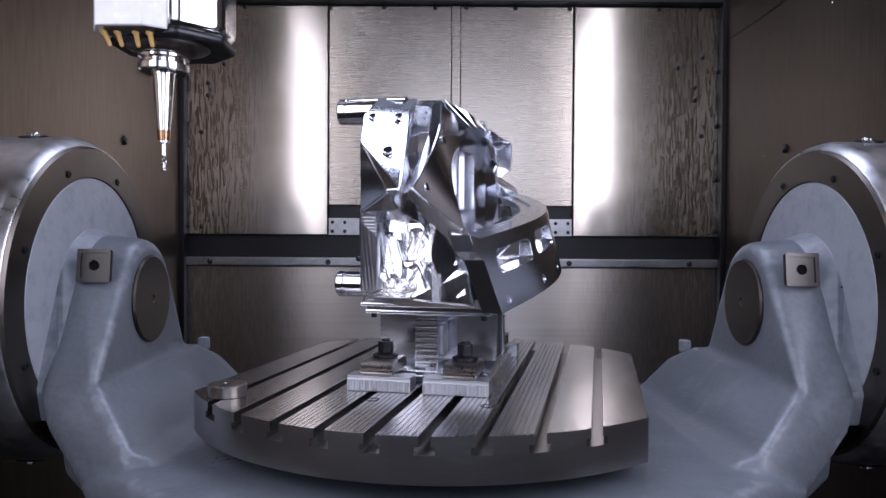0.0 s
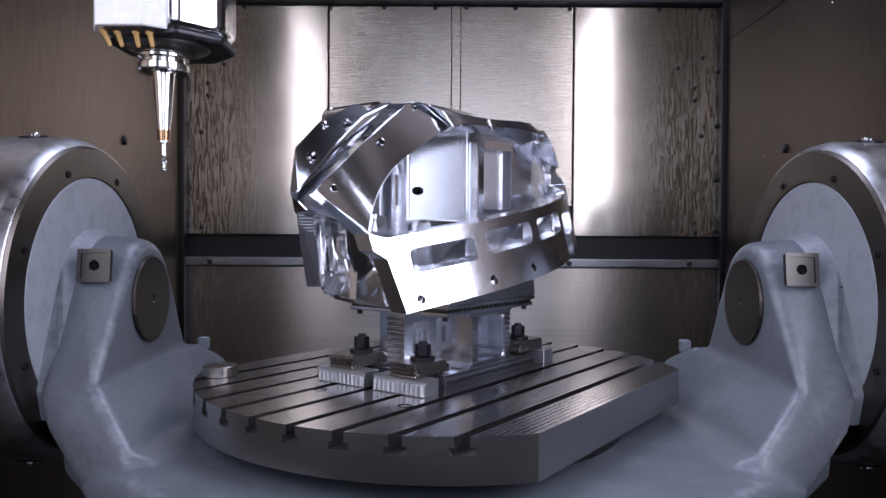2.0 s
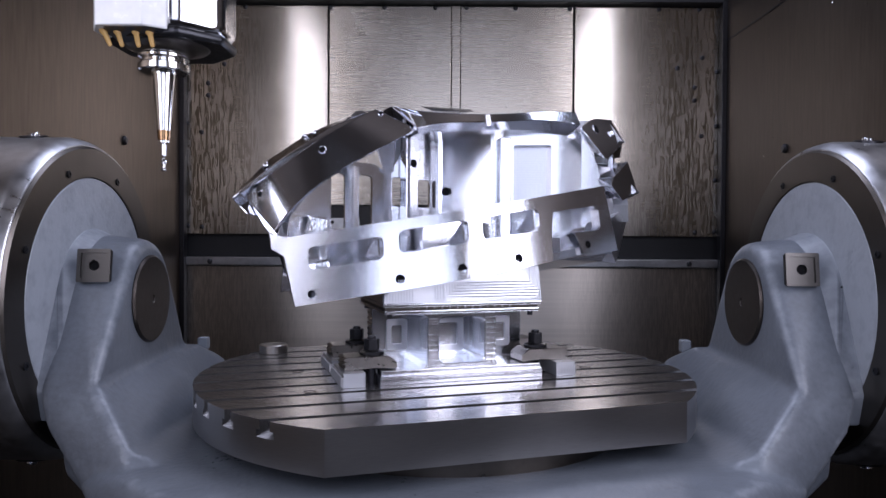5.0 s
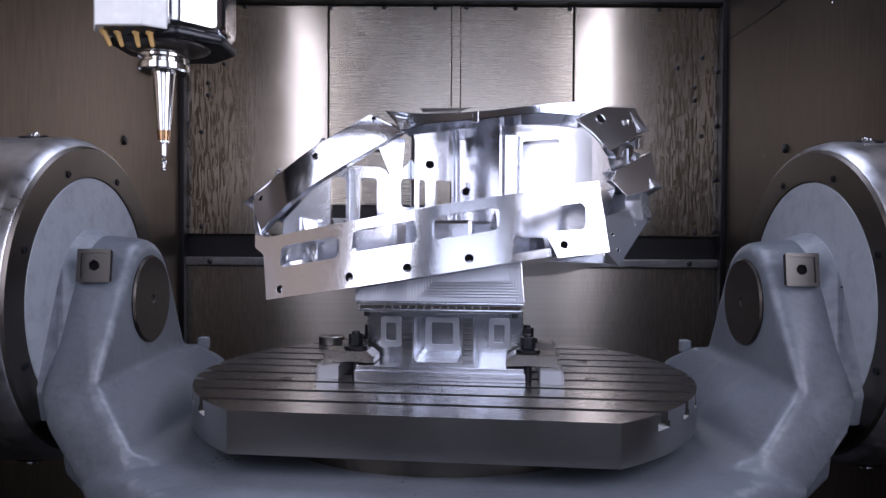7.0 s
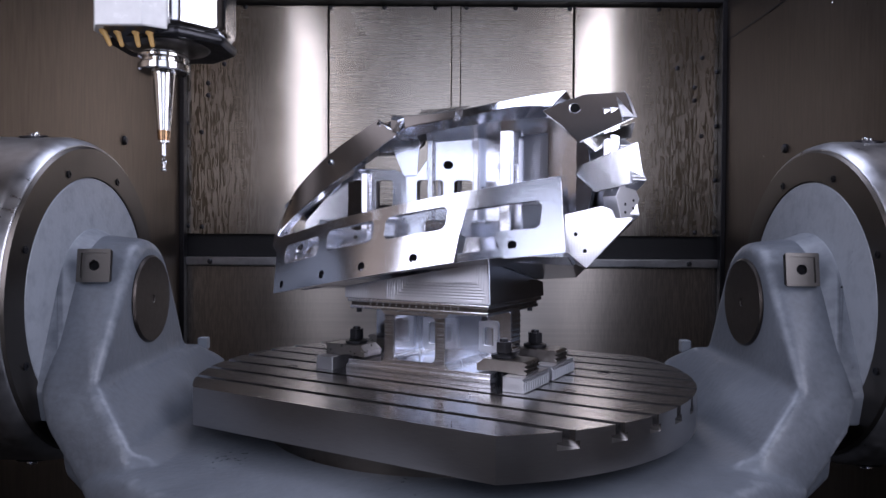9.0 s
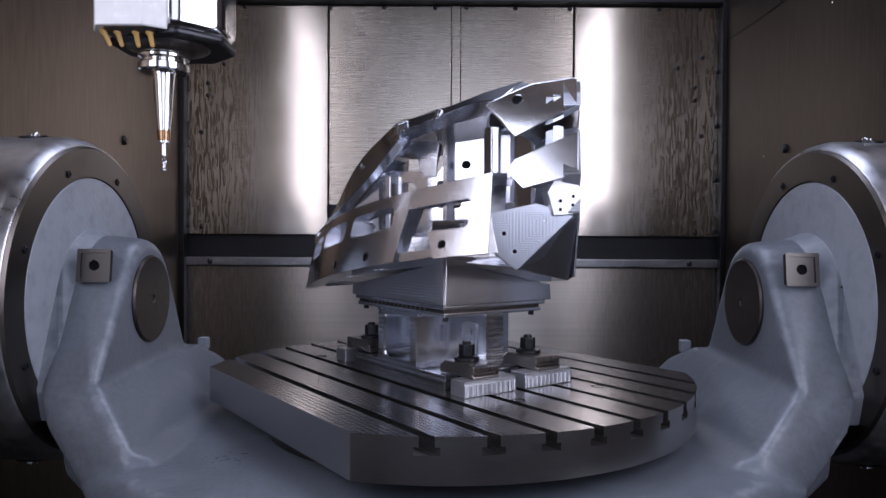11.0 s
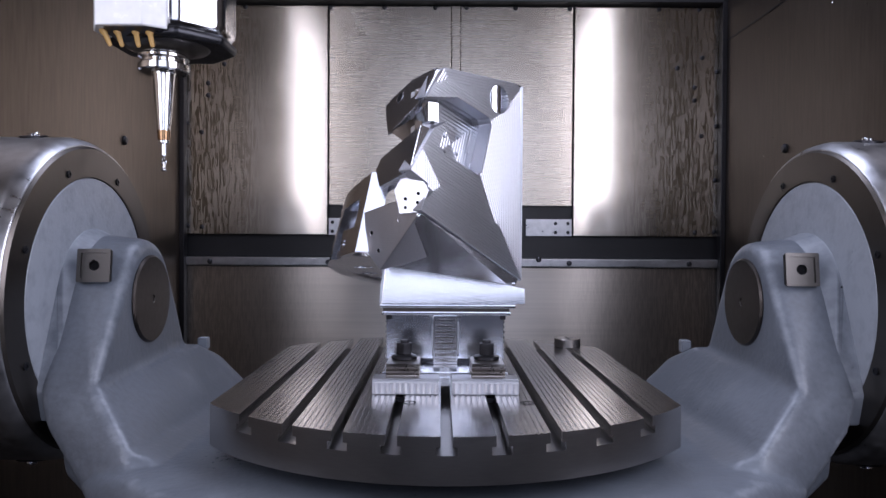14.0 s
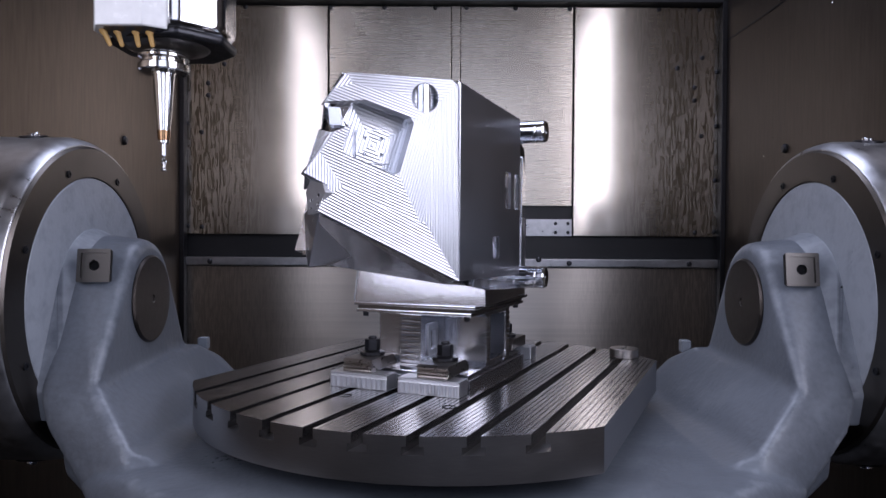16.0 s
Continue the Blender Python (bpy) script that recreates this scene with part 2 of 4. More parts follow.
def cyl(p, d, r, length, r2=None, segs=32, bevel=0.0):
    """A cylinder or cone from p along d."""
    bm = bmesh.new()
    bmesh.ops.create_cone(bm, cap_ends=True, segments=segs, radius1=r, radius2=r if r2 is None else r2, depth=length,
                          matrix=Matrix.Translation((0, 0, length / 2)))
    if bevel:
        soften(bm, bevel, 2, 40)
    bm.transform(axis_matrix(p, d))
    return bm


def lathe(p, d, profile, segs=48):
    """A body of revolution about the axis d through p; profile: (radius, height) pairs."""
    bm = bmesh.new()
    rings = []
    for r, h in profile:
        if r < 1e-6:
            rings.append([bm.verts.new((0, 0, h))])
        else:
            rings.append([bm.verts.new((r * math.cos(2 * math.pi * i / segs), r * math.sin(2 * math.pi * i / segs), h)) for i in range(segs)])
    for a, b in zip(rings, rings[1:]):
        for i in range(segs):
            j = (i + 1) % segs
            q = [a[i % len(a)], a[j % len(a)], b[j % len(b)], b[i % len(b)]]
            q = list(dict.fromkeys(q))
            if len(q) > 2:
                bm.faces.new(q)
    bm.transform(axis_matrix(p, d))
    return bm


def plate(outer, holes, thick, m=None, bevel=0.0):
    """A flat plate in the xy plane with windows, thick along +z, then moved by m."""
    bm = bmesh.new()
    edges = []
    for loop in [outer, *holes]:
        vs = [bm.verts.new((*p, 0)) for p in loop]
        edges += [bm.edges.new((vs[i], vs[(i + 1) % len(vs)])) for i in range(len(vs))]
    bmesh.ops.triangle_fill(bm, use_beauty=True, edges=edges, normal=(0, 0, 1))
    r = bmesh.ops.extrude_face_region(bm, geom=bm.faces[:])
    bmesh.ops.translate(bm, vec=(0, 0, thick), verts=[v for v in r["geom"] if isinstance(v, bmesh.types.BMVert)])
    bmesh.ops.recalc_face_normals(bm, faces=bm.faces[:])
    bmesh.ops.dissolve_limit(bm, angle_limit=radians(1), verts=bm.verts[:], edges=bm.edges[:])
    if bevel:
        es = [e for e in bm.edges if len(e.link_faces) == 2 and e.calc_face_angle(0) > radians(30)]
        bmesh.ops.bevel(bm, geom=es, offset=bevel, segments=1, affect="EDGES", profile=0.5, clamp_overlap=True)
    if m:
        bm.transform(m)
    return bm


def hull(points, bevel=0.0, segments=2):
    bm = bmesh.new()
    for q in points:
        bm.verts.new(q)
    r = bmesh.ops.convex_hull(bm, input=bm.verts[:])
    bmesh.ops.delete(bm, geom=[v for v in bm.verts if not v.link_faces], context="VERTS")
    return soften(bm, bevel, segments, 12)


def circle(cx, cy, r, n=20):
    return [(cx + r * math.cos(2 * math.pi * i / n), cy + r * math.sin(2 * math.pi * i / n)) for i in range(n)]


def rounded(x0, x1, y0, y1, r, n=4):
    out = []
    for cx, cy, a in ((x1 - r, y1 - r, 0), (x0 + r, y1 - r, 90), (x0 + r, y0 + r, 180), (x1 - r, y0 + r, 270)):
        for i in range(n + 1):
            q = radians(a + 90 * i / n)
            out.append((cx + r * math.cos(q), cy + r * math.sin(q)))
    return out


def bolt_head(p, d, r, h, mat, parent, name="bolt", socket=True):
    prof = [(0, h * 0.5), (r * 0.5, h * 0.5), (r * 0.5, h), (r * 0.85, h), (r, h * 0.85), (r, -0.001)] if socket else [(0, h), (r * 0.6, h * 0.95), (r, h * 0.5), (r, -0.001)]
    return part(name, lathe(p, d, prof, 16), mat, parent)


# ---- the chamber ----
XL, XR, YB, YF, ZT, ZF = -0.752, 0.796, 0.845, -1.9, 0.885, -0.75


def build_room():
    back = tagged(new("wall_back"), "brushed stainless back wall of the machining chamber", "wall", kind="structure")
    part("backing", box(XL - 0.02, XR + 0.02, YB + 0.03, YB + 0.06, ZF, ZT + 0.9), DARK, back)
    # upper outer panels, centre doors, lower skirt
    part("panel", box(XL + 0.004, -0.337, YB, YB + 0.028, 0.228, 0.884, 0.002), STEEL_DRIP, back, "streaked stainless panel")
    part("panel", box(-0.333, 0.016, YB + 0.004, YB + 0.028, 0.314, 0.884, 0.002), STEEL_WALL, back)
    part("panel", box(0.044, 0.366, YB + 0.004, YB + 0.028, 0.314, 0.884, 0.002), STEEL_WALL, back)
    part("cover_strip", box(0.018, 0.042, YB - 0.002, YB + 0.027, 0.314, 0.884, 0.002), STEEL_WALL, back)
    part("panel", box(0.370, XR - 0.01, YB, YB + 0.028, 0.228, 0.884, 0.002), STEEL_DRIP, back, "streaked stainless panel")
    for p, q in ((-0.333, -0.245), (0.235, 0.366)):
        m = Matrix(((1, 0, 0, 0), (0, 0, 1, YB + 0.002), (0, 1, 0, 0), (0, 0, 0, 1)))
        c = p + 0.028 if p < 0 else q - 0.028
        holes = [circle(c + dx, 0.251 + dz, 0.0055, 12) for dx in (-0.018, 0.018) for dz in (-0.013, 0.013)]
        part("hole_strip", plate([(p, 0.228), (q, 0.228), (q, 0.276), (p, 0.276)], holes, 0.006, m), HOUSING, back, "drilled bright mounting strip")
    # Black sheets stand in for the shade in the gaps between panels.
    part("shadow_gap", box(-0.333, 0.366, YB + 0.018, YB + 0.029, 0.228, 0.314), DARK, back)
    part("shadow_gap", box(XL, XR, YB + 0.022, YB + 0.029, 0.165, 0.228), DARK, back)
    part("rail", box(XL + 0.01, XR - 0.01, YB - 0.012, YB + 0.02, 0.138, 0.163, 0.004), HOUSING, back)
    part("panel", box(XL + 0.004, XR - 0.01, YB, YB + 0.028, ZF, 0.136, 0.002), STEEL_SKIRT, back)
    spots = [(-0.573, 0.878), (-0.33, 0.878), (-0.175, 0.878), (-0.03, 0.878), (0.06, 0.878), (0.2, 0.878), (0.355, 0.878), (0.61, 0.878), (0.725, 0.878),
             (-0.633, 0.715), (-0.679, 0.66), (-0.679, 0.625), (-0.74, 0.545), (-0.698, 0.52), (-0.742, 0.4), (-0.738, 0.252), (-0.697, 0.248),
             (0.664, 0.71), (0.714, 0.655), (0.714, 0.618), (0.777, 0.7), (0.735, 0.74), (0.735, 0.517), (0.777, 0.545), (0.775, 0.39), (0.72, 0.24), (0.775, 0.242)]
    for x, z in spots:
        bolt_head((x, YB, z), (0, -1, 0), 0.0065, 0.004, BLACK_OXIDE, back, socket=False)
    for x, z in ((-0.67, 0.150), (-0.332, 0.150), (-0.245, 0.16), (0.27, 0.16), (0.357, 0.150), (0.70, 0.150)):
        bolt_head((x, YB - 0.012, z), (0, -1, 0), 0.0075, 0.006, BLACK_OXIDE, back, socket=False)
    for side, x0, x1 in (("left", XL - 0.03, XL), ("right", XR, XR + 0.03)):
        w = tagged(new("wall_" + side), "stained side wall of the chamber in darkened stainless", "wall", kind="structure")
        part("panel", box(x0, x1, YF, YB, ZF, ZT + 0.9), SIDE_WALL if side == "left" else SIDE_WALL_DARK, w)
        s = -1 if side == "left" else 1
        xx = x1 if s < 0 else x0
        part("corner_post", box(min(xx, xx - s * 0.014), max(xx, xx - s * 0.014), YB - 0.03, YB - 0.001, ZF, 0.93, 0.002), BLACK_OXIDE, w)
        if s > 0:
            part("seam", box(xx - 0.0015, xx + 0.001, -1.5, YB - 0.032, 0.781, 0.785), BLACK_OXIDE, w)
        for yy, zz in ((0.47, 0.435), (0.1, 0.7), (-0.2, 0.62), (0.5, 0.8)) if s > 0 else ((0.47, 0.445),):
            bolt_head((xx, yy, zz), (-s, 0, 0), 0.011, 0.008, BLACK_OXIDE, w, socket=False)
    tagged(part("floor", box(XL, XR, YF, YB, ZF - 0.03, ZF), DARK), "dark steel chip floor under the trunnion", "floor", kind="structure")
    # Roof and front wall are out of view, added to shape the aluminium's reflections.
    tagged(part("ceiling", box(XL - 0.03, XR + 0.03, YF, YB + 0.06, 1.75, 1.78), SIDE_WALL_DARK), "unseen dark steel roof closing the chamber", "ceiling", kind="structure")
    front = tagged(new("wall_front"), "unseen dark steel front wall added round the open loading door", "wall", kind="structure")
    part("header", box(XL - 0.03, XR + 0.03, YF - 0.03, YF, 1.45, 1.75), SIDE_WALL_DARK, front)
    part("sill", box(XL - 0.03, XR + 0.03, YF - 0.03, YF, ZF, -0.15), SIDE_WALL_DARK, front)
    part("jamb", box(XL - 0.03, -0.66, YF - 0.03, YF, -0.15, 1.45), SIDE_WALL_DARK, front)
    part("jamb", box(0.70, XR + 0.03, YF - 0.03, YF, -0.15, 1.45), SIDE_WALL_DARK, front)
    # Black strip put in place of the dark gap above the panels.
    tagged(part("trim", box(XL, XR, YB - 0.03, YB + 0.02, 0.888, 0.93, 0.004), DARK), "black strip for the dark gap over the back panels", "trim", kind="structure")


build_room()


# ---- trunnion ----
AX = 0.12   # height of the swivel axis


def build_bearing(side, xd, name_label):
    """The round bearing housing on a side wall; side -1 left, 1 right."""
    h = thing("bearing_housing", name_label, "bearing housing", "swivel bearings")
    d = (side, 0, 0)
    p = (side * xd, 0, AX)
    part("cover_ring", lathe(p, d, [(0.0, 0.012), (0.1985, 0.012), (0.1985, 0.001), (0.2, 0.0), (0.246, 0.0), (0.25, 0.004), (0.25, 0.04), (0, 0.04)], 96), RING, h, "dark ground steel ring")
    part("drum", lathe(p, d, [(0.22, 0.004), (0.2515, 0.004), (0.254, 0.006), (0.260, 0.016), (0.264, 0.03), (0.264, 0.162), (0.2, 0.162)], 96), HOUSING, h)
    part("face_disc", lathe(p, d, [(0, 0.001), (0.1955, 0.001), (0.198, 0.003), (0.198, 0.02), (0, 0.02)], 96), CAST, h, "grey-blue painted flange disc")
    for i in range(8):
        a = radians(22.5 + 45 * i)
        bolt_head((side * xd, 0.214 * math.cos(a), AX + 0.214 * math.sin(a)), (-side, 0, 0), 0.0058, 0.0025, BLACK_OXIDE, h)
    for a in (60, 100, 140, 180, 222, 258):
        c, s2 = math.cos(radians(a)), math.sin(radians(a))
        mm = axis_matrix((side * (xd + 0.075), 0.2645 * c, AX + 0.2645 * s2), (0, c, s2))
        part("drum_recess", lathe((0, 0, 0), (0, 0, 1), [(0, 0.0010), (0.017, 0.0010), (0.019, 0.0022), (0.021, 0.0016), (0.022, -0.004)], 28), BLACK_OXIDE, h, "dark round bolt recess in the drum").matrix_local = mm
        part("bolt", lathe((0, 0, 0.0008), (0, 0, 1), [(0, 0.003), (0.004, 0.003), (0.004, 0.006), (0.0085, 0.006), (0.0095, 0.005), (0.0095, 0)], 18), CHROME, h).matrix_local = mm
    return h


build_bearing(-1, 0.589, "round steel swivel bearing housing on the side wall")
build_bearing(1, 0.605, "round steel swivel bearing housing on the side wall")


def build_yoke():
    y = thing("trunnion_yoke", "grey-blue painted cast swivel yoke carrying the rotary table", "trunnion")
    base = []
    for sx in (-1, 1):
        base += [(sx * 0.50, -0.24, -0.100), (sx * 0.42, -0.252, -0.066), (sx * 0.40, -0.30, -0.084), (sx * 0.25, -0.42, -0.090), (sx * 0.44, -0.30, -0.14), (sx * 0.3, -0.42, -0.16),
                 (sx * 0.44, 0.26, -0.084), (sx * 0.25, 0.40, -0.088), (sx * 0.5, 0.24, -0.11), (sx * 0.3, -0.3, -0.4), (sx * 0.3, 0.3, -0.4)]
    lumps = [hull([p for p in base if p[2] != -0.066], 0.03, 4)]
    for s in (-1, 1):
        k = 0.495 if s < 0 else 0.503
        o = k + 0.09
        head = []
        for x, r in ((k, 0.088), (k + 0.012, 0.098), (o - 0.012, 0.105), (o, 0.09)):
            head += [(s * x, r * math.cos(a), AX + r * math.sin(a)) for a in [radians(v) for v in range(0, 181, 15)]]
        head += [(s * k, -0.19, 0.008), (s * o, -0.175, -0.004), (s * k, 0.165, 0.012), (s * o, 0.17, 0.0), (s * k, 0.175, -0.06), (s * (o - 0.02), 0.18, -0.06), (s * (k + 0.01), -0.2, -0.03), (s * (o - 0.02), -0.19, -0.05)]
        lumps.append(hull(head, 0.006, 2))
        xd = 0.589 if s < 0 else 0.605
        flange = []
        for x, r in ((o - 0.03, 0.100), (o - 0.004, 0.106), (xd + 0.003, 0.116)):
            flange += [(s * x, r * math.cos(a), AX + r * math.sin(a)) for a in [radians(v) for v in range(0, 181, 15)]]
            flange += [(s * x, -0.172, -0.002), (s * x, 0.165, 0.0), (s * x, -0.160, -0.05), (s * x, 0.160, -0.05)]
        part("arm_flange", hull(flange, 0.006, 2), CAST, y, "flared arm edge against the bearing disc")
        lumps.append(hull([(s * (k + 0.004), -0.19, 0.006), (s * o, -0.176, -0.006), (s * (o - 0.025), -0.2, -0.048), (s * 0.50, -0.24, -0.102), (s * 0.424, -0.25, -0.060), (s * 0.40, -0.28, -0.1), (s * 0.44, -0.27, -0.16),
                               (s * (k + 0.01), 0.0, 0.0), (s * o, 0.0, -0.02), (s * 0.42, 0.0, -0.08), (s * 0.45, -0.1, -0.2), (s * 0.54, -0.1, -0.12)], 0.006, 2))
        lumps.append(hull([(s * (k + 0.06), -0.185, -0.002), (s * (k + 0.06), 0.19, 0.012), (s * (k - 0.004), -0.185, 0.004), (s * (k - 0.02), 0.18, 0.014), (s * 0.42, -0.248, -0.064), (s * 0.40, 0.26, -0.080), (s * 0.40, 0.26, -0.2), (s * 0.42, -0.24, -0.2),
                           (s * (k + 0.05), -0.18, -0.12), (s * (k + 0.06), 0.22, -0.06), (s * (k + 0.03), 0.22, -0.2), (s * 0.455, 0.25, -0.02)], 0.004, 2))
        lumps.append(hull([(s * 0.43, -0.25, -0.062), (s * 0.42, 0.26, -0.07), (s * 0.34, -0.25, -0.098), (s * 0.34, 0.26, -0.098), (s * 0.43, -0.25, -0.2), (s * 0.42, 0.26, -0.2), (s * 0.34, -0.25, -0.2), (s * 0.34, 0.26, -0.2)]))
        part("cap_disc", lathe((s * (k - 0.005), 0, AX - 0.003), (s, 0, 0), [(0, 0.002), (0.006, 0.002), (0.007, 0), (0.07, 0), (0.073, 0.003), (0.073, 0.02), (0, 0.02)], 64), CAP, y, "dark turned steel cap")
        pad = part("pad", plate(rounded(-0.024, 0.024, -0.024, 0.024, 0.002), [circle(0, 0, 0.0080, 20)], 0.008, pose(s * (k + 0.042), -0.103, 0.176, -7) @ Matrix(((1, 0, 0, 0), (0, 0, 1, -0.004), (0, 1, 0, 0), (0, 0, 0, 1)))), PAD, y, "machined square pad with a threaded hole")
        part("pad_rim", plate(rounded(-0.0255, 0.0255, -0.0255, 0.0255, 0.002), [rounded(-0.0195, 0.0195, -0.0195, 0.0195, 0.002)], 0.004, pose(s * (k + 0.042), -0.103, 0.176, -7) @ Matrix(((1, 0, 0, 0), (0, 0, 1, -0.007), (0, 1, 0, 0), (0, 0, 0, 1)))), PAD, pad)
        part("thread", cyl((0, 0, 0), (0, 1, 0), 0.0088, 0.004, segs=16), HOLE_SHADE, pad, "threaded hole").matrix_local = pose(s * (k + 0.042), -0.103, 0.176, -7) @ Matrix.Translation((0, 0.0005, 0))
        part("ramp_lug", box(-0.01, 0.01, -0.01, 0.01, -0.012, 0.012, 0.003, pose(s * 0.482, 0.225, 0.008)), CAST, y)
    body = part("casting", merge(*lumps), CAST, y, "one-piece painted casting with soft rounded edges", 35, False)
    fuse = body.modifiers.new("fuse", "REMESH")
    fuse.mode, fuse.voxel_size, fuse.use_smooth_shade = "VOXEL", 0.0055, True
    ease = body.modifiers.new("ease", "SMOOTH")
    ease.factor, ease.iterations = 0.5, 7
    return y


build_yoke()


# ---- rotary table ----
R_T, F_T, H_T = 0.4, 0.3145, 0.056


def strip(y0, y1, z0, z1, inset=0.0):
    """The part of the table between two lines along its slots."""
    r = R_T - inset
    n = 5
    ys = [y0 + (y1 - y0) * i / n for i in range(n + 1)]
    right = [(math.sqrt(max(r * r - v * v, 0)), v) for v in ys]
    left = [(-x, v) for x, v in reversed(right)]
    return plate(right + left, [], z1 - z0, Matrix.Translation((0, 0, z0)))


def build_table():
    t = thing("rotary_table", "round ground steel rotary table with nine parallel slots and two flats", "rotary table")
    a0 = math.asin(F_T / R_T)
    arc = [(R_T * math.cos(a0 * (i / 12 - 1)), R_T * math.sin(a0 * (i / 12 - 1))) for i in range(25)]
    outline = arc + [(-x, -y) for x, y in arc]
    part("disc", plate(outline, [], H_T - 0.022, Matrix.Translation((0, 0, -H_T))), RIM, t)
    slots = [0.063 * k for k in range(-4, 5)]
    edges = [-F_T] + slots + [F_T]
    for i in range(10):
        lo = edges[i] + (0.007 if i else 0)
        hi = edges[i + 1] - (0.007 if i < 9 else 0)
        wlo = edges[i] + (0.012 if i else 0)
        whi = edges[i + 1] - (0.012 if i < 9 else 0)
        bms = [strip(lo, hi, -0.0125, -0.0012), strip(wlo, whi, -0.0222, -0.012)]
        n = max(3, round((hi - lo) / 0.0075))
        w = (hi - lo) / n
        for k in range(n):
            bms.append(strip(lo + k * w + (0.0007 if k else 0), lo + (k + 1) * w - (0.0007 if k < n - 1 else 0), -0.0013, 0.0))
        rib = part("table_rib", merge(*bms), TABLE, t)
        rib.data.materials.append(RIM)
        for f in rib.data.polygons:
            c = f.center
            f.material_index = 1 if abs(f.normal.z) < 0.3 and (math.hypot(c.x, c.y) > 0.985 * R_T or abs(c.y) > F_T - 0.001) else 0
    # Flat black discs give the table bores their shade by colour.
    for hx, hy in ((0.238, -0.049), (-0.238, 0.049), (0.238, 0.11), (-0.238, -0.11)):
        part("table_bore", lathe((hx, hy, -0.001), (0, 0, 1), [(0, 0.0004), (0.0075, 0.0004), (0.0085, 0.0016), (0.0095, 0.0014)], 20), HOLE_SHADE, t)
    part("rotor", lathe((0, 0, -0.1), (0, 0, 1), [(0, 0), (0.285, 0), (0.29, 0.004), (0.29, 0.036), (0.27, 0.045), (0, 0.045)], 96), RING, t, "dark steel rotor under the table")
    return t


def build_chips():
    """Loose cutting chips left on the yoke and the dark side wall."""
    rnd = random.Random(5)
    bm = bmesh.new()
    spots = [(rnd.uniform(0.785, 0.794), rnd.uniform(-0.1, 0.6), rnd.uniform(0.42, 0.85)) for _ in range(26)]
    spots += [(sx * rnd.uniform(0.40, 0.47), rnd.uniform(-0.2, 0.2), 0.0) for sx in (-1, 1) for _ in range(14)]
    for x, yy, z in spots:
        if z == 0.0:
            z = -0.062 + (abs(x) - 0.42) * 0.95
        else:
            x = XR - 0.0006
        r = rnd.uniform(0.0010, 0.0024)
        vs = [bm.verts.new((x + rnd.uniform(-r, r) * 0.6, yy + rnd.uniform(-r, r), z + rnd.uniform(-r, r))) for _ in range(4)]
        for a, b, c in ((0, 1, 2), (0, 1, 3), (0, 2, 3), (1, 2, 3)):
            bm.faces.new((vs[a], vs[b], vs[c]))
    tagged(part("metal_chips", bm, CHROME, smooth=0), "tiny bright loose aluminium chips", "chips", kind="stuff")


build_chips()
turning = [build_table()]


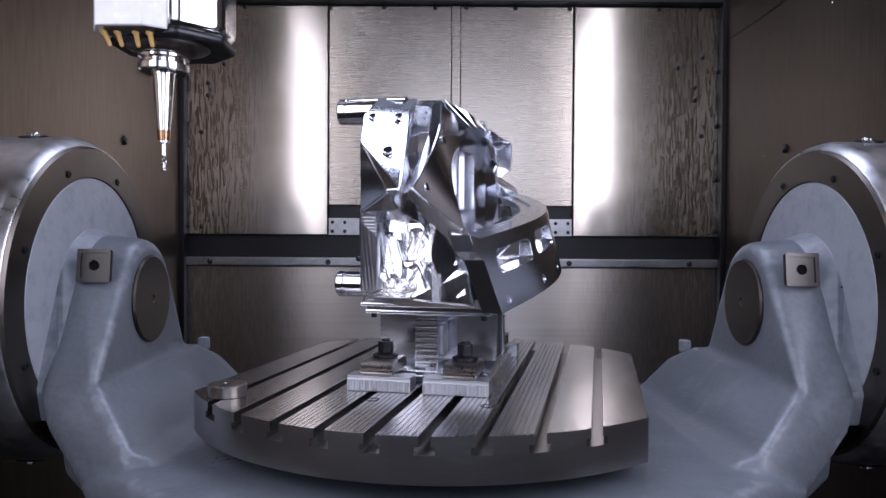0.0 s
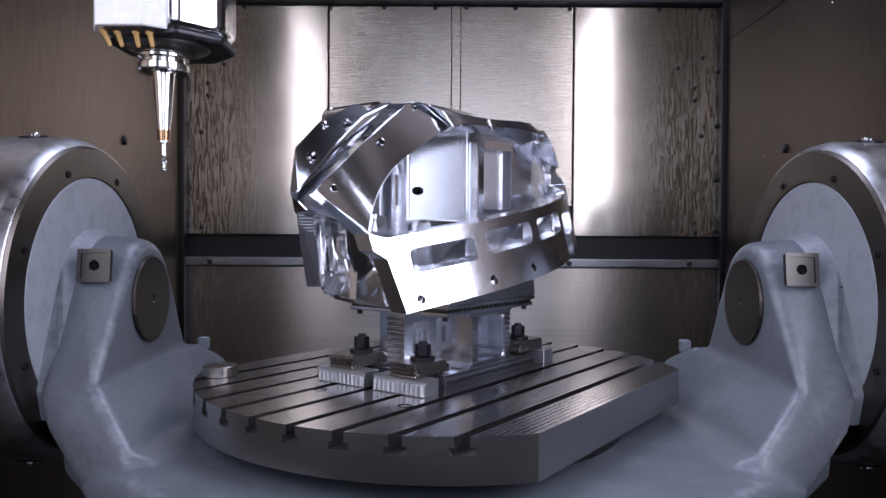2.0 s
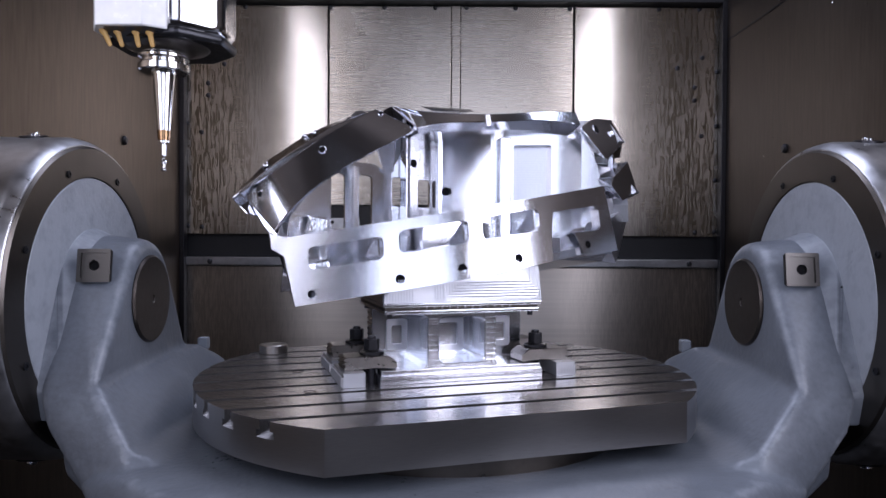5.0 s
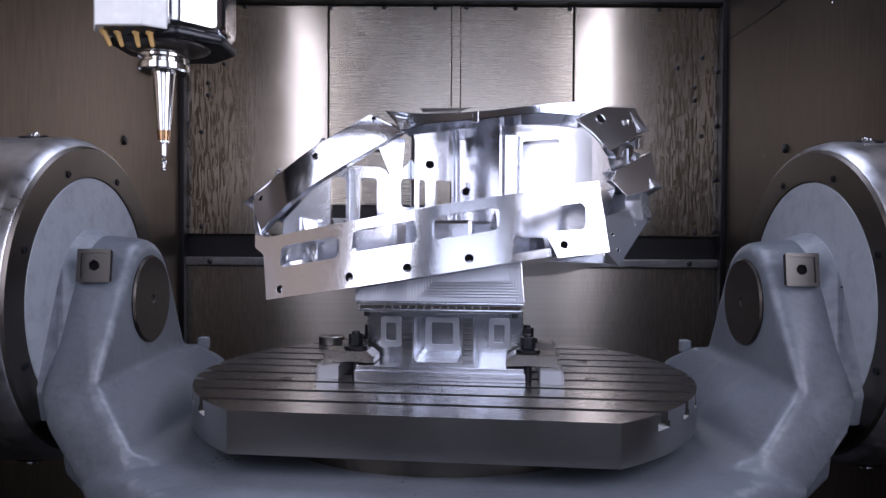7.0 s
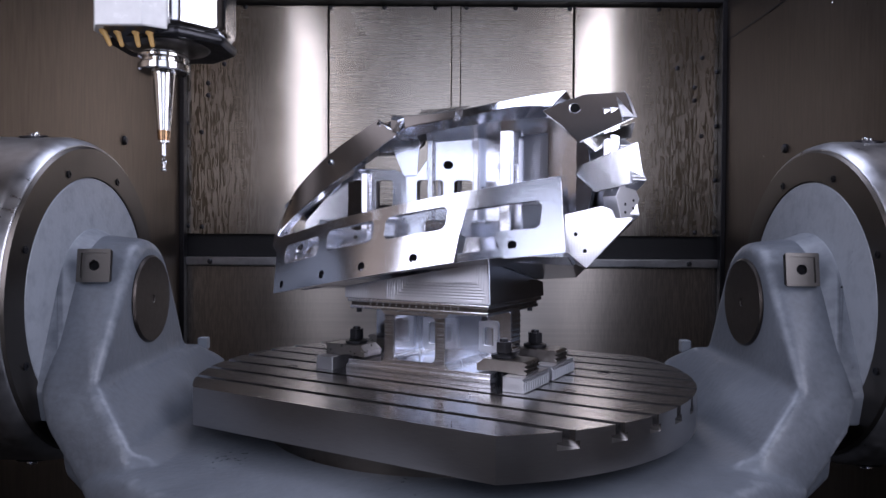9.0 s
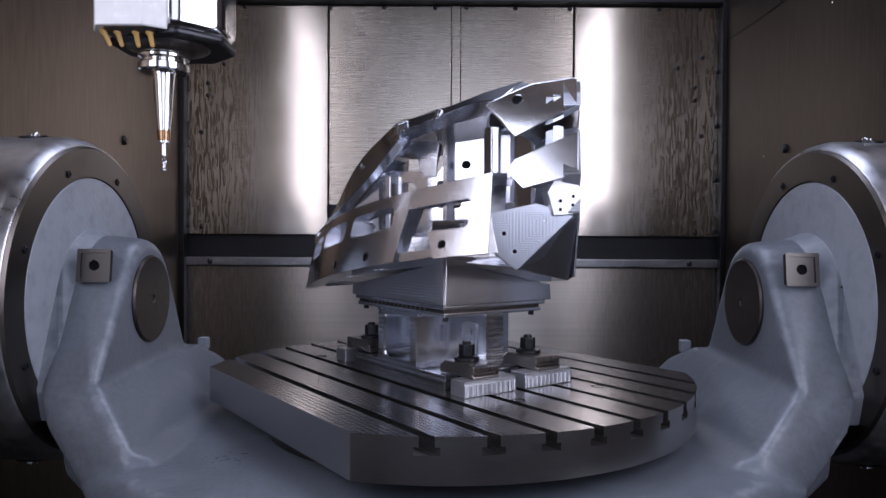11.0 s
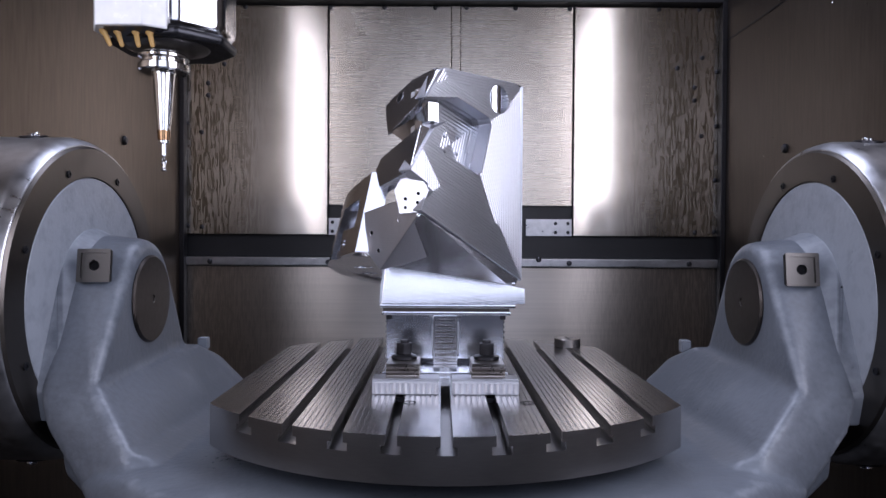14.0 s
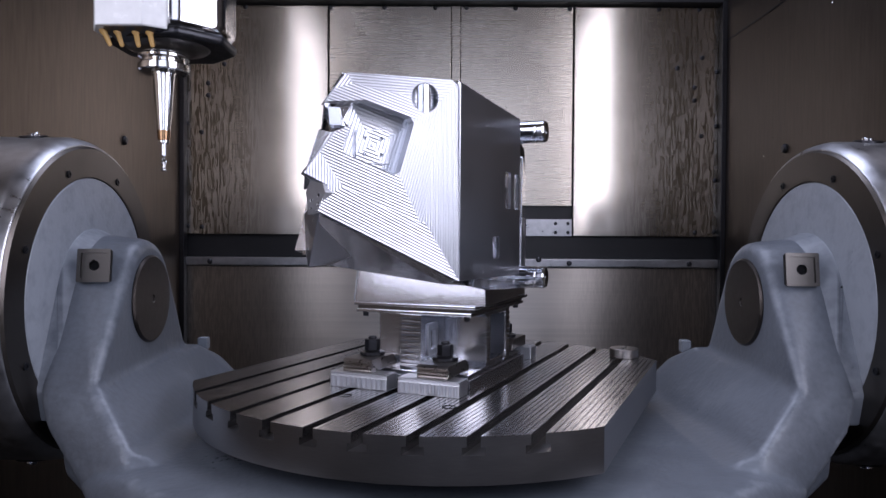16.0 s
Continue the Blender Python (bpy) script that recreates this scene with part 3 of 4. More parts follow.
# ---- spindle head ----
def build_spindle():
    sp = thing("spindle_head", "white and polished steel milling spindle head with coolant nozzles", "spindle")
    x, y = -0.399, -0.186
    up = (0, 0, 1)
    part("nose", lathe((x + 0.006, y, 0.478), up, [(0, 0), (0.034, 0), (0.040, 0.003), (0.054, 0.006), (0.058, 0.010), (0.058, 0.02), (0, 0.02)], 48), RING, sp, "dark spindle nose flange")
    cx, cy = x + 0.010, y + 0.014
    octo = [(0.088 * math.cos(radians(22.5 + 45 * i)), 0.088 * math.sin(radians(22.5 + 45 * i))) for i in range(8)]
    part("housing", plate(octo, [], 1.25, Matrix.Translation((cx, cy, 0.5)), 0.012), CHROME, sp, "polished octagonal housing")
    part("housing_rim", plate([(p * 0.985, q * 0.985) for p, q in octo], [], 0.014, Matrix.Translation((cx, cy, 0.487)), 0.004), BLACK_OXIDE, sp)
    part("cover", plate([(-0.463, -0.245), (-0.447, -0.275), (-0.386, -0.275), (-0.361, -0.256), (-0.372, -0.225), (-0.463, -0.2)], [], 0.8, Matrix.Translation((-0.006, 0, 0.4935)), 0.0015), WHITE, sp, "white enamelled cover")
    part("cover_base", hull([(-0.458, -0.243, 0.494), (-0.445, -0.270, 0.494), (-0.388, -0.270, 0.494), (-0.365, -0.254, 0.494), (-0.44, -0.225, 0.484), (-0.375, -0.23, 0.484), (-0.455, -0.2, 0.494), (-0.37, -0.2, 0.49)], 0.001), BLACK_OXIDE, sp)
    for nx, lean in ((-0.452, 0.40), (-0.434, 0.25), (-0.410, 0.12), (-0.392, 0.15)):
        part("nozzle", lathe((nx, -0.252, 0.492), (lean, 0.2, -1), [(0.0054, -0.003), (0.0054, 0.002), (0.0036, 0.005), (0.0030, 0.019), (0.0018, 0.021), (0, 0.021)], 16), TAN, sp, "tan plastic coolant nozzle")
    part("tool_flange", lathe((x, y, 0.452), up, [(0.0, 0.0), (0.032, 0.0), (0.0345, 0.002), (0.0345, 0.010), (0.0295, 0.013), (0.0295, 0.016), (0.0345, 0.019), (0.0345, 0.022), (0.031, 0.025), (0.031, 0.044), (0, 0.044)], 48), HOLDER, sp, "polished tool holder flange")
    part("tool_holder", lathe((x, y, 0.353), up, [(0, 0), (0.0068, 0), (0.0076, 0.001), (0.0150, 0.096), (0.0185, 0.101), (0, 0.101)], 40), HOLDER, sp, "long polished shrink-fit holder")
    part("tint_band", lathe((x, y, 0.3565), up, [(0.0076, 0), (0.0081, 0.0005), (0.0093, 0.0145), (0.0085, 0.015)], 40), BRONZE, sp, "heat-tinted holder tip")
    part("shank", cyl((x, y, 0.336), up, 0.0035, 0.018, segs=20), CHROME, sp)
    # end mill with two twisted flutes
    bm = bmesh.new()
    rings = []
    for i in range(13):
        a = i * 0.5
        rings.append([bm.verts.new((x + r * math.cos(a + q), y + r * math.sin(a + q), 0.314 + 0.022 * i / 12)) for q, r in ((0, 0.0038), (1.0, 0.0026), (2.2, 0.0020), (math.pi, 0.0038), (4.14, 0.0026), (5.34, 0.0020))])
    for a, b in zip(rings, rings[1:]):
        for i in range(6):
            j = (i + 1) % 6
            bm.faces.new((a[i], a[j], b[j], b[i]))
    bm.faces.new(rings[0])
    bm.faces.new(rings[-1])
    part("end_mill", bm, CHROME, sp, "fluted carbide end mill", smooth=0)
    return sp


build_spindle()


# ---- milled aluminium workpiece (table coordinates: slots along x, open side towards -y) ----
def lerp_table(points):
    xs = [p[0] for p in points]
    ys = [p[1] for p in points]
    return lambda x: float(np.interp(x, xs, ys))


def shell(outer, holes, front, back, cuts=24, bevel=0.0):
    """A wall drawn in elevation (x, z) with windows, between the depths front(x, z) and back(x, z)."""
    bm = plate(outer, holes, 1.0)
    x0, x1 = min(p[0] for p in outer), max(p[0] for p in outer)
    for i in range(1, cuts):
        bmesh.ops.bisect_plane(bm, geom=bm.verts[:] + bm.edges[:] + bm.faces[:], plane_co=(x0 + (x1 - x0) * i / cuts, 0, 0), plane_no=(1, 0, 0), dist=1e-5)
    bmesh.ops.triangulate(bm, faces=[f for f in bm.faces if len(f.verts) > 4])
    for v in bm.verts:
        x, z, d = v.co
        v.co = (x, back(x, z) if d > 0.5 else front(x, z), z)
    return bm


def loft(stations, closed=True, steps=6):
    """A bar through cross-sections of equal count, rounded along its way."""
    def cat(p, q, r, s, t):
        return 0.5 * ((2 * q) + (r - p) * t + (2 * p - 5 * q + 4 * r - s) * t * t + (3 * q - p - 3 * r + s) * t ** 3)
    st = [[Vector(c) for c in s] for s in stations]
    rows = []
    for i in range(len(st) - 1):
        a, b, c, d = st[max(i - 1, 0)], st[i], st[i + 1], st[min(i + 2, len(st) - 1)]
        for k in range(steps):
            rows.append([cat(a[j], b[j], c[j], d[j], k / steps) for j in range(len(b))])
    rows.append(st[-1])
    bm = bmesh.new()
    vs = [[bm.verts.new(p) for p in r] for r in rows]
    n = len(vs[0])
    for r, q in zip(vs, vs[1:]):
        for j in range(n):
            k = (j + 1) % n
            bm.faces.new((r[j], r[k], q[k], q[j]))
    bm.faces.new(vs[0])
    bm.faces.new(vs[-1])
    return bm


def bored(p, d, r, parent, depth=0.006):
    """A countersunk bore: bright rim and a near-black disc for the shade inside, set into a surface."""
    part("bore_rim", lathe(p, d, [(r * 0.86, -0.004), (r * 0.90, 0.0006), (r, 0.0008), (r * 1.05, -0.001)], 20), CHROME, parent)
    part("bore", cyl(Vector(p) - Vector(d).normalized() * 0.0018, d, r * 0.89, 0.002, segs=18), HOLE_SHADE, parent)


def on_end(u, z, inside=0.0):
    """A point of the slanted end face; u along it from its rear edge, inside: metres into the body."""
    return (0.195 + DIAG * (u - inside), 0.106 - DIAG * (u + inside), z)


def band_line(x):
    return 0.142 + 0.166 * (x + 0.239)


BAND_FIT = np.polyfit(*zip(*[(-0.30, -0.116), (-0.262, -0.130), (-0.20, -0.151), (-0.122, -0.174), (-0.08, -0.184), (-0.035, -0.189), (0.01, -0.190), (0.053, -0.186),
                         (0.11, -0.172), (0.188, -0.144), (0.256, -0.116)]), 4)


def band_depth(x):
    return float(np.polyval(BAND_FIT, x))


def band_y(x, z):
    return band_depth(x) + 0.25 * (z - band_line(x))


def slope(x, p, q, r, s):
    """Window corners at a tilt: rounded quad between x = p..q and line offsets r..s."""
    return [(u, band_line(u) + v) for u, v in rounded(p, q, r, s, 0.009, 4)]


inner_y = lerp_table([(-0.30, -0.068), (-0.19, -0.012), (-0.095, 0.033), (0.009, 0.101), (0.0095, 0.100), (0.093, 0.018)])


def facet(name, bm, mat, parent=None, label=""):
    """A part whose flat milled faces keep crisp borders."""
    ob = part(name, bm, mat, parent, label, 12, False)
    if name in ("front_band", "arch", "rear_wall", "roof_rail", "block_front"):
        edge = ob.modifiers.new("edge", "BEVEL")
        edge.width, edge.segments, edge.limit_method, edge.angle_limit = 0.0012, 1, "ANGLE", radians(45)
    level(ob)
    return ob


def build_workpiece():
    w = thing("workpiece", "bright milled aluminium aerospace frame with windows and curved arch", "machined part")
    # curved front band with windows
    top = lambda x: 0.218 + 0.171 * (x + 0.29)
    outer = [(-0.262, 0.125), (0.113, 0.188), (0.116, 0.226), (0.122, 0.262), (0.214, 0.275), (0.221, 0.268), (0.221, 0.241), (0.216, 0.236), (0.161, 0.231), (0.179, 0.194), (0.256, 0.203),
             (0.241, 0.309), (-0.20, top(-0.20)), (-0.27, top(-0.27)), (-0.294, 0.226), (-0.292, 0.205), (-0.275, 0.194)]
    wins = [slope(0, -0.243, -0.142, 0.034, 0.066), slope(0, -0.121, -0.022, 0.038, 0.070), slope(0, -0.001, 0.095, 0.037, 0.070)]
    bores = [circle(-0.239, 0.142, 0.006, 14), circle(-0.122, 0.164, 0.0065, 14), circle(-0.035, 0.179, 0.0065, 14), circle(0.053, 0.193, 0.0065, 14), circle(0.188, 0.213, 0.006, 14)]
    facet("front_band", shell(outer, wins + bores, band_y, lambda x, z: band_y(x, z) + 0.026, 40), ALU, w, "curved front band with rounded windows")
    facet("band_lip", shell([(-0.25, top(-0.25) - 0.012), (0.235, 0.294), (0.235, 0.304), (-0.25, top(-0.25) - 0.002)], [], lambda x, z: band_y(x, z) + 0.018, lambda x, z: band_y(x, z) + 0.045, 30), ALU, w)
    # pocket floors seen through the windows
    for p, q, d in ((-0.25, -0.135, 0.05), (-0.127, -0.015, 0.055), (-0.007, 0.1, 0.06)):
        facet("pocket_floor", shell([(p, band_line(p) + 0.022), (q, band_line(q) + 0.022), (q, band_line(q) + 0.032), (p, band_line(p) + 0.032)], [],
                                   lambda x, z: band_y(x, z) + 0.0195, lambda x, z, d=d: band_y(x, z) + d, 8), ALU, w)
        facet("pocket_rib", hull([(q - 0.008, band_y(q, 0.2) + 0.021, band_line(q) + 0.033), (q - 0.012, band_y(q, 0.2) + 0.021, band_line(q) + 0.068), (q + 0.010, band_y(q, 0.2) + 0.021, band_line(q) + 0.03),
                                 (q + 0.010, band_y(q, 0.2) + 0.021, band_line(q) + 0.07), (q - 0.026, band_y(q, 0.2) + 0.055, band_line(q) + 0.033), (q + 0.002, band_y(q, 0.2) + 0.06, band_line(q) + 0.062)], 0.002), ALU, w)
    # Black plugs behind the drilled holes, coloured as the shade of deep bores.
    for bx, bz, br in ((-0.239, 0.142, 0.0062), (-0.122, 0.164, 0.0067), (-0.035, 0.179, 0.0067), (0.053, 0.193, 0.0067), (0.188, 0.213, 0.0062)):
        facet("bore", cyl((bx, band_y(bx, bz) + 0.006, bz), (0, 1, 0), br, 0.012, segs=16), HOLE_SHADE, w)
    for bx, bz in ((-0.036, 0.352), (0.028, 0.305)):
        facet("bore", cyl((bx, inner_y(bx) + 0.005, bz), (0, 1, 0), 0.0076, 0.004, segs=16), HOLE_SHADE, w)
    # lower wedge facets where the band is cut away
    facet("corner_facet", hull([(0.108, -0.158, 0.188), (0.108, -0.150, 0.224), (0.165, -0.098, 0.194), (0.160, -0.104, 0.224), (0.112, -0.10, 0.19), (0.13, -0.09, 0.21)], 0.001), ALU, w)
    # sloping floor under the frame
    fl = lambda x: 0.128 + 0.155 * (x + 0.262)
    rim = [(x, band_depth(x) + 0.006) for x in np.linspace(-0.26, 0.25, 20)]
    plan = [*rim, (0.255, -0.085), (0.2, 0.06), (0.12, 0.09), (-0.05, 0.09), (-0.2, 0.06), (-0.25, -0.03)]
    bm = plate(plan, [circle(-0.16, -0.12, 0.013), circle(-0.075, -0.135, 0.016), circle(0.02, -0.135, 0.016)], 0.012)
    for v in bm.verts:
        v.co.z += min(fl(v.co.x), 0.196) + 0.001 - max(0, v.co.y) * 0.16
    facet("floor_web", bm, ALU, w)
    facet("seat_wedge", hull([(-0.13, -0.102, 0.1225), (0.132, -0.096, 0.1225), (0.129, 0.12, 0.1225), (-0.13, 0.1, 0.1225), (-0.13, -0.1, 0.142), (0.127, -0.09, 0.188), (0.128, 0.119, 0.147), (-0.13, 0.1, 0.135)], 0.001), ALU, w, "wedge-shaped foot")
    facet("milled_front", hull([(-0.129, -0.1022, 0.124), (0.131, -0.0962, 0.124), (-0.129, -0.1012, 0.141), (0.126, -0.0912, 0.186), (-0.129, -0.1052, 0.124), (0.131, -0.0992, 0.124), (-0.129, -0.1042, 0.141), (0.126, -0.0942, 0.186)]), MILLED, w, "front face with milling marks")
    # rear wall: slanted part with windows, then the diagonal panel
    holes = [rounded(-0.194, -0.170, 0.235, 0.324, 0.006), rounded(-0.148, -0.121, 0.235, 0.324, 0.006), rounded(-0.083, -0.043, 0.275, 0.325, 0.006), rounded(-0.027, 0.001, 0.275, 0.325, 0.006),
             circle(-0.036, 0.352, 0.0075, 16), circle(0.028, 0.305, 0.0075, 16), circle(-0.182, 0.222, 0.004, 10)]
    wall = [(-0.275, 0.14), (0.1, 0.16), (0.1, 0.415), (-0.06, 0.41), (-0.06, 0.372), (-0.082, 0.336), (-0.1, 0.335), (-0.118, 0.343), (-0.175, 0.345), (-0.2, 0.328), (-0.262, 0.25)]
    facet("rear_wall", shell(wall, holes, lambda x, z: inner_y(x), lambda x, z: min(inner_y(x) + 0.012, 0.105 - max(0, x - 0.01) * 0.9), 36), ALU, w)
    facet("rear_rail", hull([(-0.2, 0.03, 0.132), (-0.2, 0.072, 0.132), (0.125, 0.06, 0.135), (0.125, 0.1, 0.135), (-0.2, 0.03, 0.165), (-0.2, 0.072, 0.165), (0.125, 0.06, 0.18), (0.125, 0.1, 0.18)], 0.002), ALU, w)
    facet("rear_skin", shell([(-0.075, 0.16), (0.194, 0.163), (0.194, 0.434), (-0.075, 0.425)], [rounded(-0.086 + 0.018, -0.043, 0.27, 0.33, 0.006), rounded(-0.027, 0.005, 0.27, 0.33, 0.006), rounded(0.03, 0.06, 0.19, 0.225, 0.006)], lambda x, z: 0.1015, lambda x, z: 0.106, 6), MILLED_REAR, w)
    facet("corner_rib", hull([(0.002, 0.1, 0.2), (0.016, 0.1, 0.2), (0.002, 0.1, 0.405), (0.016, 0.1, 0.405), (0.009, 0.082, 0.2), (0.009, 0.082, 0.405)], 0.002), ALU, w)
    facet("upright_rib", hull([(-0.066, 0.05, 0.16), (-0.052, 0.056, 0.16), (-0.066, 0.05, 0.40), (-0.052, 0.056, 0.40), (-0.058, 0.036, 0.16), (-0.05, 0.04, 0.16), (-0.058, 0.036, 0.40), (-0.05, 0.04, 0.40)], 0.001), ALU, w)
    facet("upright_rib", hull([(-0.165, 0.0, 0.17), (-0.155, 0.005, 0.17), (-0.165, 0.0, 0.335), (-0.155, 0.005, 0.335), (-0.16, -0.02, 0.17), (-0.15, -0.016, 0.17), (-0.16, -0.02, 0.335), (-0.15, -0.016, 0.335)], 0.001), ALU, w)
    facet("ledge", box(-0.045, 0.045, 0.0, 0.09, 0.17, 0.252, 0.006), ALU, w)
    facet("gusset", hull([(-0.125, 0.012, 0.395), (-0.075, 0.04, 0.395), (-0.1, 0.025, 0.33), (-0.08, 0.036, 0.332), (-0.115, 0.02, 0.38), (-0.1, 0.045, 0.36), (-0.085, 0.055, 0.39)], 0.001), ALU, w)
    # right block with a deep rectangular pocket
    blk = [(0.093, 0.19), (0.245, 0.20), (0.272, 0.30), (0.25, 0.40), (0.22, 0.415), (0.093, 0.412)]
    yf = lerp_table([(0.093, 0.017), (0.121, 0.014), (0.195, -0.018), (0.24, -0.030), (0.285, -0.06)])
    facet("block_front", shell(blk, [rounded(0.128, 0.188, 0.275, 0.384, 0.005)], lambda x, z: yf(x), lambda x, z: yf(x) + 0.02, 16), ALU, w)
    facet("block_core", shell([(0.1, 0.165), (0.2, 0.19), (0.24, 0.22), (0.262, 0.30), (0.24, 0.40), (0.1, 0.41)], [], lambda x, z: yf(x) + 0.0195, lambda x, z: min(0.095, 0.298 - x - 0.068), 12), MILLED_FINE, w)
    facet("block_step", box(0.099, 0.119, 0.0, 0.03, 0.17, 0.395, 0.002), ALU, w)
    # arch: ridge, front edge, inner flange, hidden side
    ridge = [(-0.324, -0.029, 0.282), (-0.292, -0.037, 0.313), (-0.246, -0.039, 0.350), (-0.199, -0.035, 0.383), (-0.125, -0.020, 0.427)]
    lower = [(-0.292, -0.092, 0.223), (-0.264, -0.076, 0.260), (-0.224, -0.059, 0.297), (-0.165, -0.047, 0.337), (-0.063, -0.051, 0.393)]
    facet("arch", loft([[a, b, (b[0] + 0.008, b[1] + 0.018, b[2] + 0.003), (a[0] + 0.004, a[1] + 0.016, a[2] - 0.006)] for a, b in zip(ridge, lower)]), MIRROR, w, "curved arch rising from the band")
    facet("arch_foot", hull([(-0.323, -0.028, 0.281), (-0.308, -0.05, 0.262), (-0.292, -0.090, 0.225), (-0.300, -0.085, 0.235), (-0.277, -0.106, 0.197), (-0.27, -0.085, 0.198), (-0.302, -0.03, 0.255), (-0.282, -0.07, 0.23), (-0.282, -0.1, 0.222)], 0.001), ALU, w)
    facet("crown_facet", hull([(-0.15, 0.07, 0.430), (-0.116, 0.018, 0.433), (-0.19, 0.011, 0.400), (-0.270, -0.005, 0.343), (-0.345, -0.019, 0.280), (-0.342, -0.001, 0.279), (-0.286, 0.052, 0.347), (-0.225, 0.068, 0.392),
                              (-0.16, 0.068, 0.405), (-0.125, 0.024, 0.415), (-0.2, 0.018, 0.375), (-0.33, -0.005, 0.265), (-0.28, 0.05, 0.325)], 0.0015), MIRROR, w)
    facet("end_wall", hull([(-0.286, 0.052, 0.345), (-0.288, 0.050, 0.255), (-0.215, 0.066, 0.25), (-0.215, 0.068, 0.38), (-0.342, -0.003, 0.277), (-0.322, -0.012, 0.256), (-0.262, -0.022, 0.243), (-0.225, 0.0, 0.24), (-0.222, 0.01, 0.36)], 0.002), MIRROR, w, "smooth end facets under the crown")
    facet("end_side", hull([(-0.286, 0.051, 0.262), (-0.27, 0.034, 0.258), (-0.255, 0.062, 0.150), (-0.245, 0.040, 0.150), (-0.215, 0.066, 0.150), (-0.215, 0.067, 0.262), (-0.218, 0.045, 0.150), (-0.22, 0.045, 0.255)], 0.002), MILLED, w)
    facet("side_pocket_rim", plate(rounded(-0.020, 0.020, 0.0, 0.062, 0.006), [rounded(-0.014, 0.014, 0.006, 0.056, 0.005)], 0.003, Matrix.Translation((-0.2475, 0.022, 0.168)) @ Matrix(((0.25, 0.12, -0.95, 0), (0.95, 0.05, 0.25, 0), (0, 1, 0, 0), (0, 0, 0, 1)))), CHROME, w)
    facet("end_pocket", hull([(-0.266, -0.088, 0.180), (-0.262, -0.095, 0.132), (-0.205, -0.12, 0.132), (-0.2, -0.04, 0.135), (-0.262, -0.005, 0.140), (-0.246, -0.030, 0.190), (-0.21, -0.1, 0.19)], 0.003), SWIRL, w, "hand-finished end pocket with wavy reflections")
    facet("end_web", hull([(-0.246, -0.03, 0.14), (-0.238, 0.045, 0.14), (-0.232, -0.05, 0.255), (-0.236, 0.045, 0.258), (-0.205, -0.05, 0.14), (-0.205, 0.045, 0.14), (-0.205, -0.05, 0.25), (-0.205, 0.045, 0.25)], 0.002), SWIRL, w)
    # Added wavy ribs whose shape imitates swirling reflections in the end pocket.
    for y0, y1, z0, z1, bend in ((-0.005, -0.070, 0.236, 0.190, 0.012), (0.012, -0.030, 0.215, 0.160, -0.014), (-0.030, -0.082, 0.170, 0.152, 0.010), (0.038, 0.020, 0.240, 0.165, 0.006)):
        rows = []
        for i in range(5):
            f = i / 4
            yy, zz = y0 + (y1 - y0) * f, z0 + (z1 - z0) * f + bend * math.sin(math.pi * f * 2)
            xx, r = -0.249 - 0.012 * f, 0.0065 - 0.002 * math.sin(math.pi * f)
            rows.append([(xx + r * math.cos(q), yy + 0.5 * r * math.cos(q), zz + r * math.sin(q)) for q in (0.4, 1.4, 2.5, 3.5, 4.6, 5.6)])
        facet("reflection_rib", loft(rows, steps=4), SWIRL, w)
    facet("end_strut", hull([(-0.29, -0.05, 0.235), (-0.28, -0.07, 0.225), (-0.258, -0.075, 0.175), (-0.268, -0.05, 0.165), (-0.275, -0.04, 0.20)], 0.001), ALU, w)
    # drilled tab in the gap between arch and crown
    tab = axis_matrix((-0.150, 0.003, 0.398), (-0.62, -0.45, 0.64))
    facet("drilled_tab", plate(rounded(-0.018, 0.018, -0.022, 0.022, 0.008), [circle(-0.007, 0.008, 0.003, 10), circle(0.007, 0.008, 0.003, 10), circle(0.0, -0.006, 0.003, 10)], 0.004, tab), ALU, w, "small tab with three drilled holes")
    # roof rail along the top
    facet("roof_rail", loft([
        [(-0.100, -0.020, 0.433), (-0.066, -0.056, 0.394), (-0.058, -0.035, 0.388), (-0.055, 0.06, 0.392), (-0.105, 0.07, 0.434)],
        [(-0.040, -0.040, 0.424), (-0.030, -0.056, 0.404), (-0.020, -0.030, 0.394), (-0.020, 0.09, 0.396), (-0.040, 0.08, 0.436)],
        [(0.053, -0.050, 0.424), (0.053, -0.058, 0.410), (0.055, -0.025, 0.402), (0.055, 0.095, 0.402), (0.053, 0.095, 0.437)],
        [(0.150, -0.045, 0.434), (0.150, -0.060, 0.418), (0.150, -0.025, 0.406), (0.150, 0.095, 0.406), (0.150, 0.1, 0.438)],
        [(0.225, -0.035, 0.440), (0.215, -0.070, 0.412), (0.215, -0.030, 0.400), (0.19, 0.09, 0.400), (0.195, 0.104, 0.436)],
    ], steps=3), MIRROR, w)
    facet("rail_cleat", hull([(0.048, -0.056, 0.422), (0.058, -0.056, 0.424), (0.048, -0.062, 0.403), (0.058, -0.062, 0.405), (0.048, -0.02, 0.424), (0.058, -0.02, 0.426)], 0.001), ALU, w)
    facet("rail_cleat", hull([(-0.078, -0.05, 0.419), (-0.058, -0.058, 0.413), (-0.068, -0.064, 0.393), (-0.05, -0.064, 0.396), (-0.09, -0.03, 0.428), (-0.06, -0.03, 0.426)], 0.001), ALU, w)
    facet("rail_pocket", hull([(-0.045, 0.0, 0.4395), (0.045, 0.005, 0.4405), (-0.035, -0.035, 0.4265), (0.035, -0.042, 0.428), (-0.02, 0.0, 0.43), (0.02, 0.0, 0.43)], 0.001), CHROME, w)
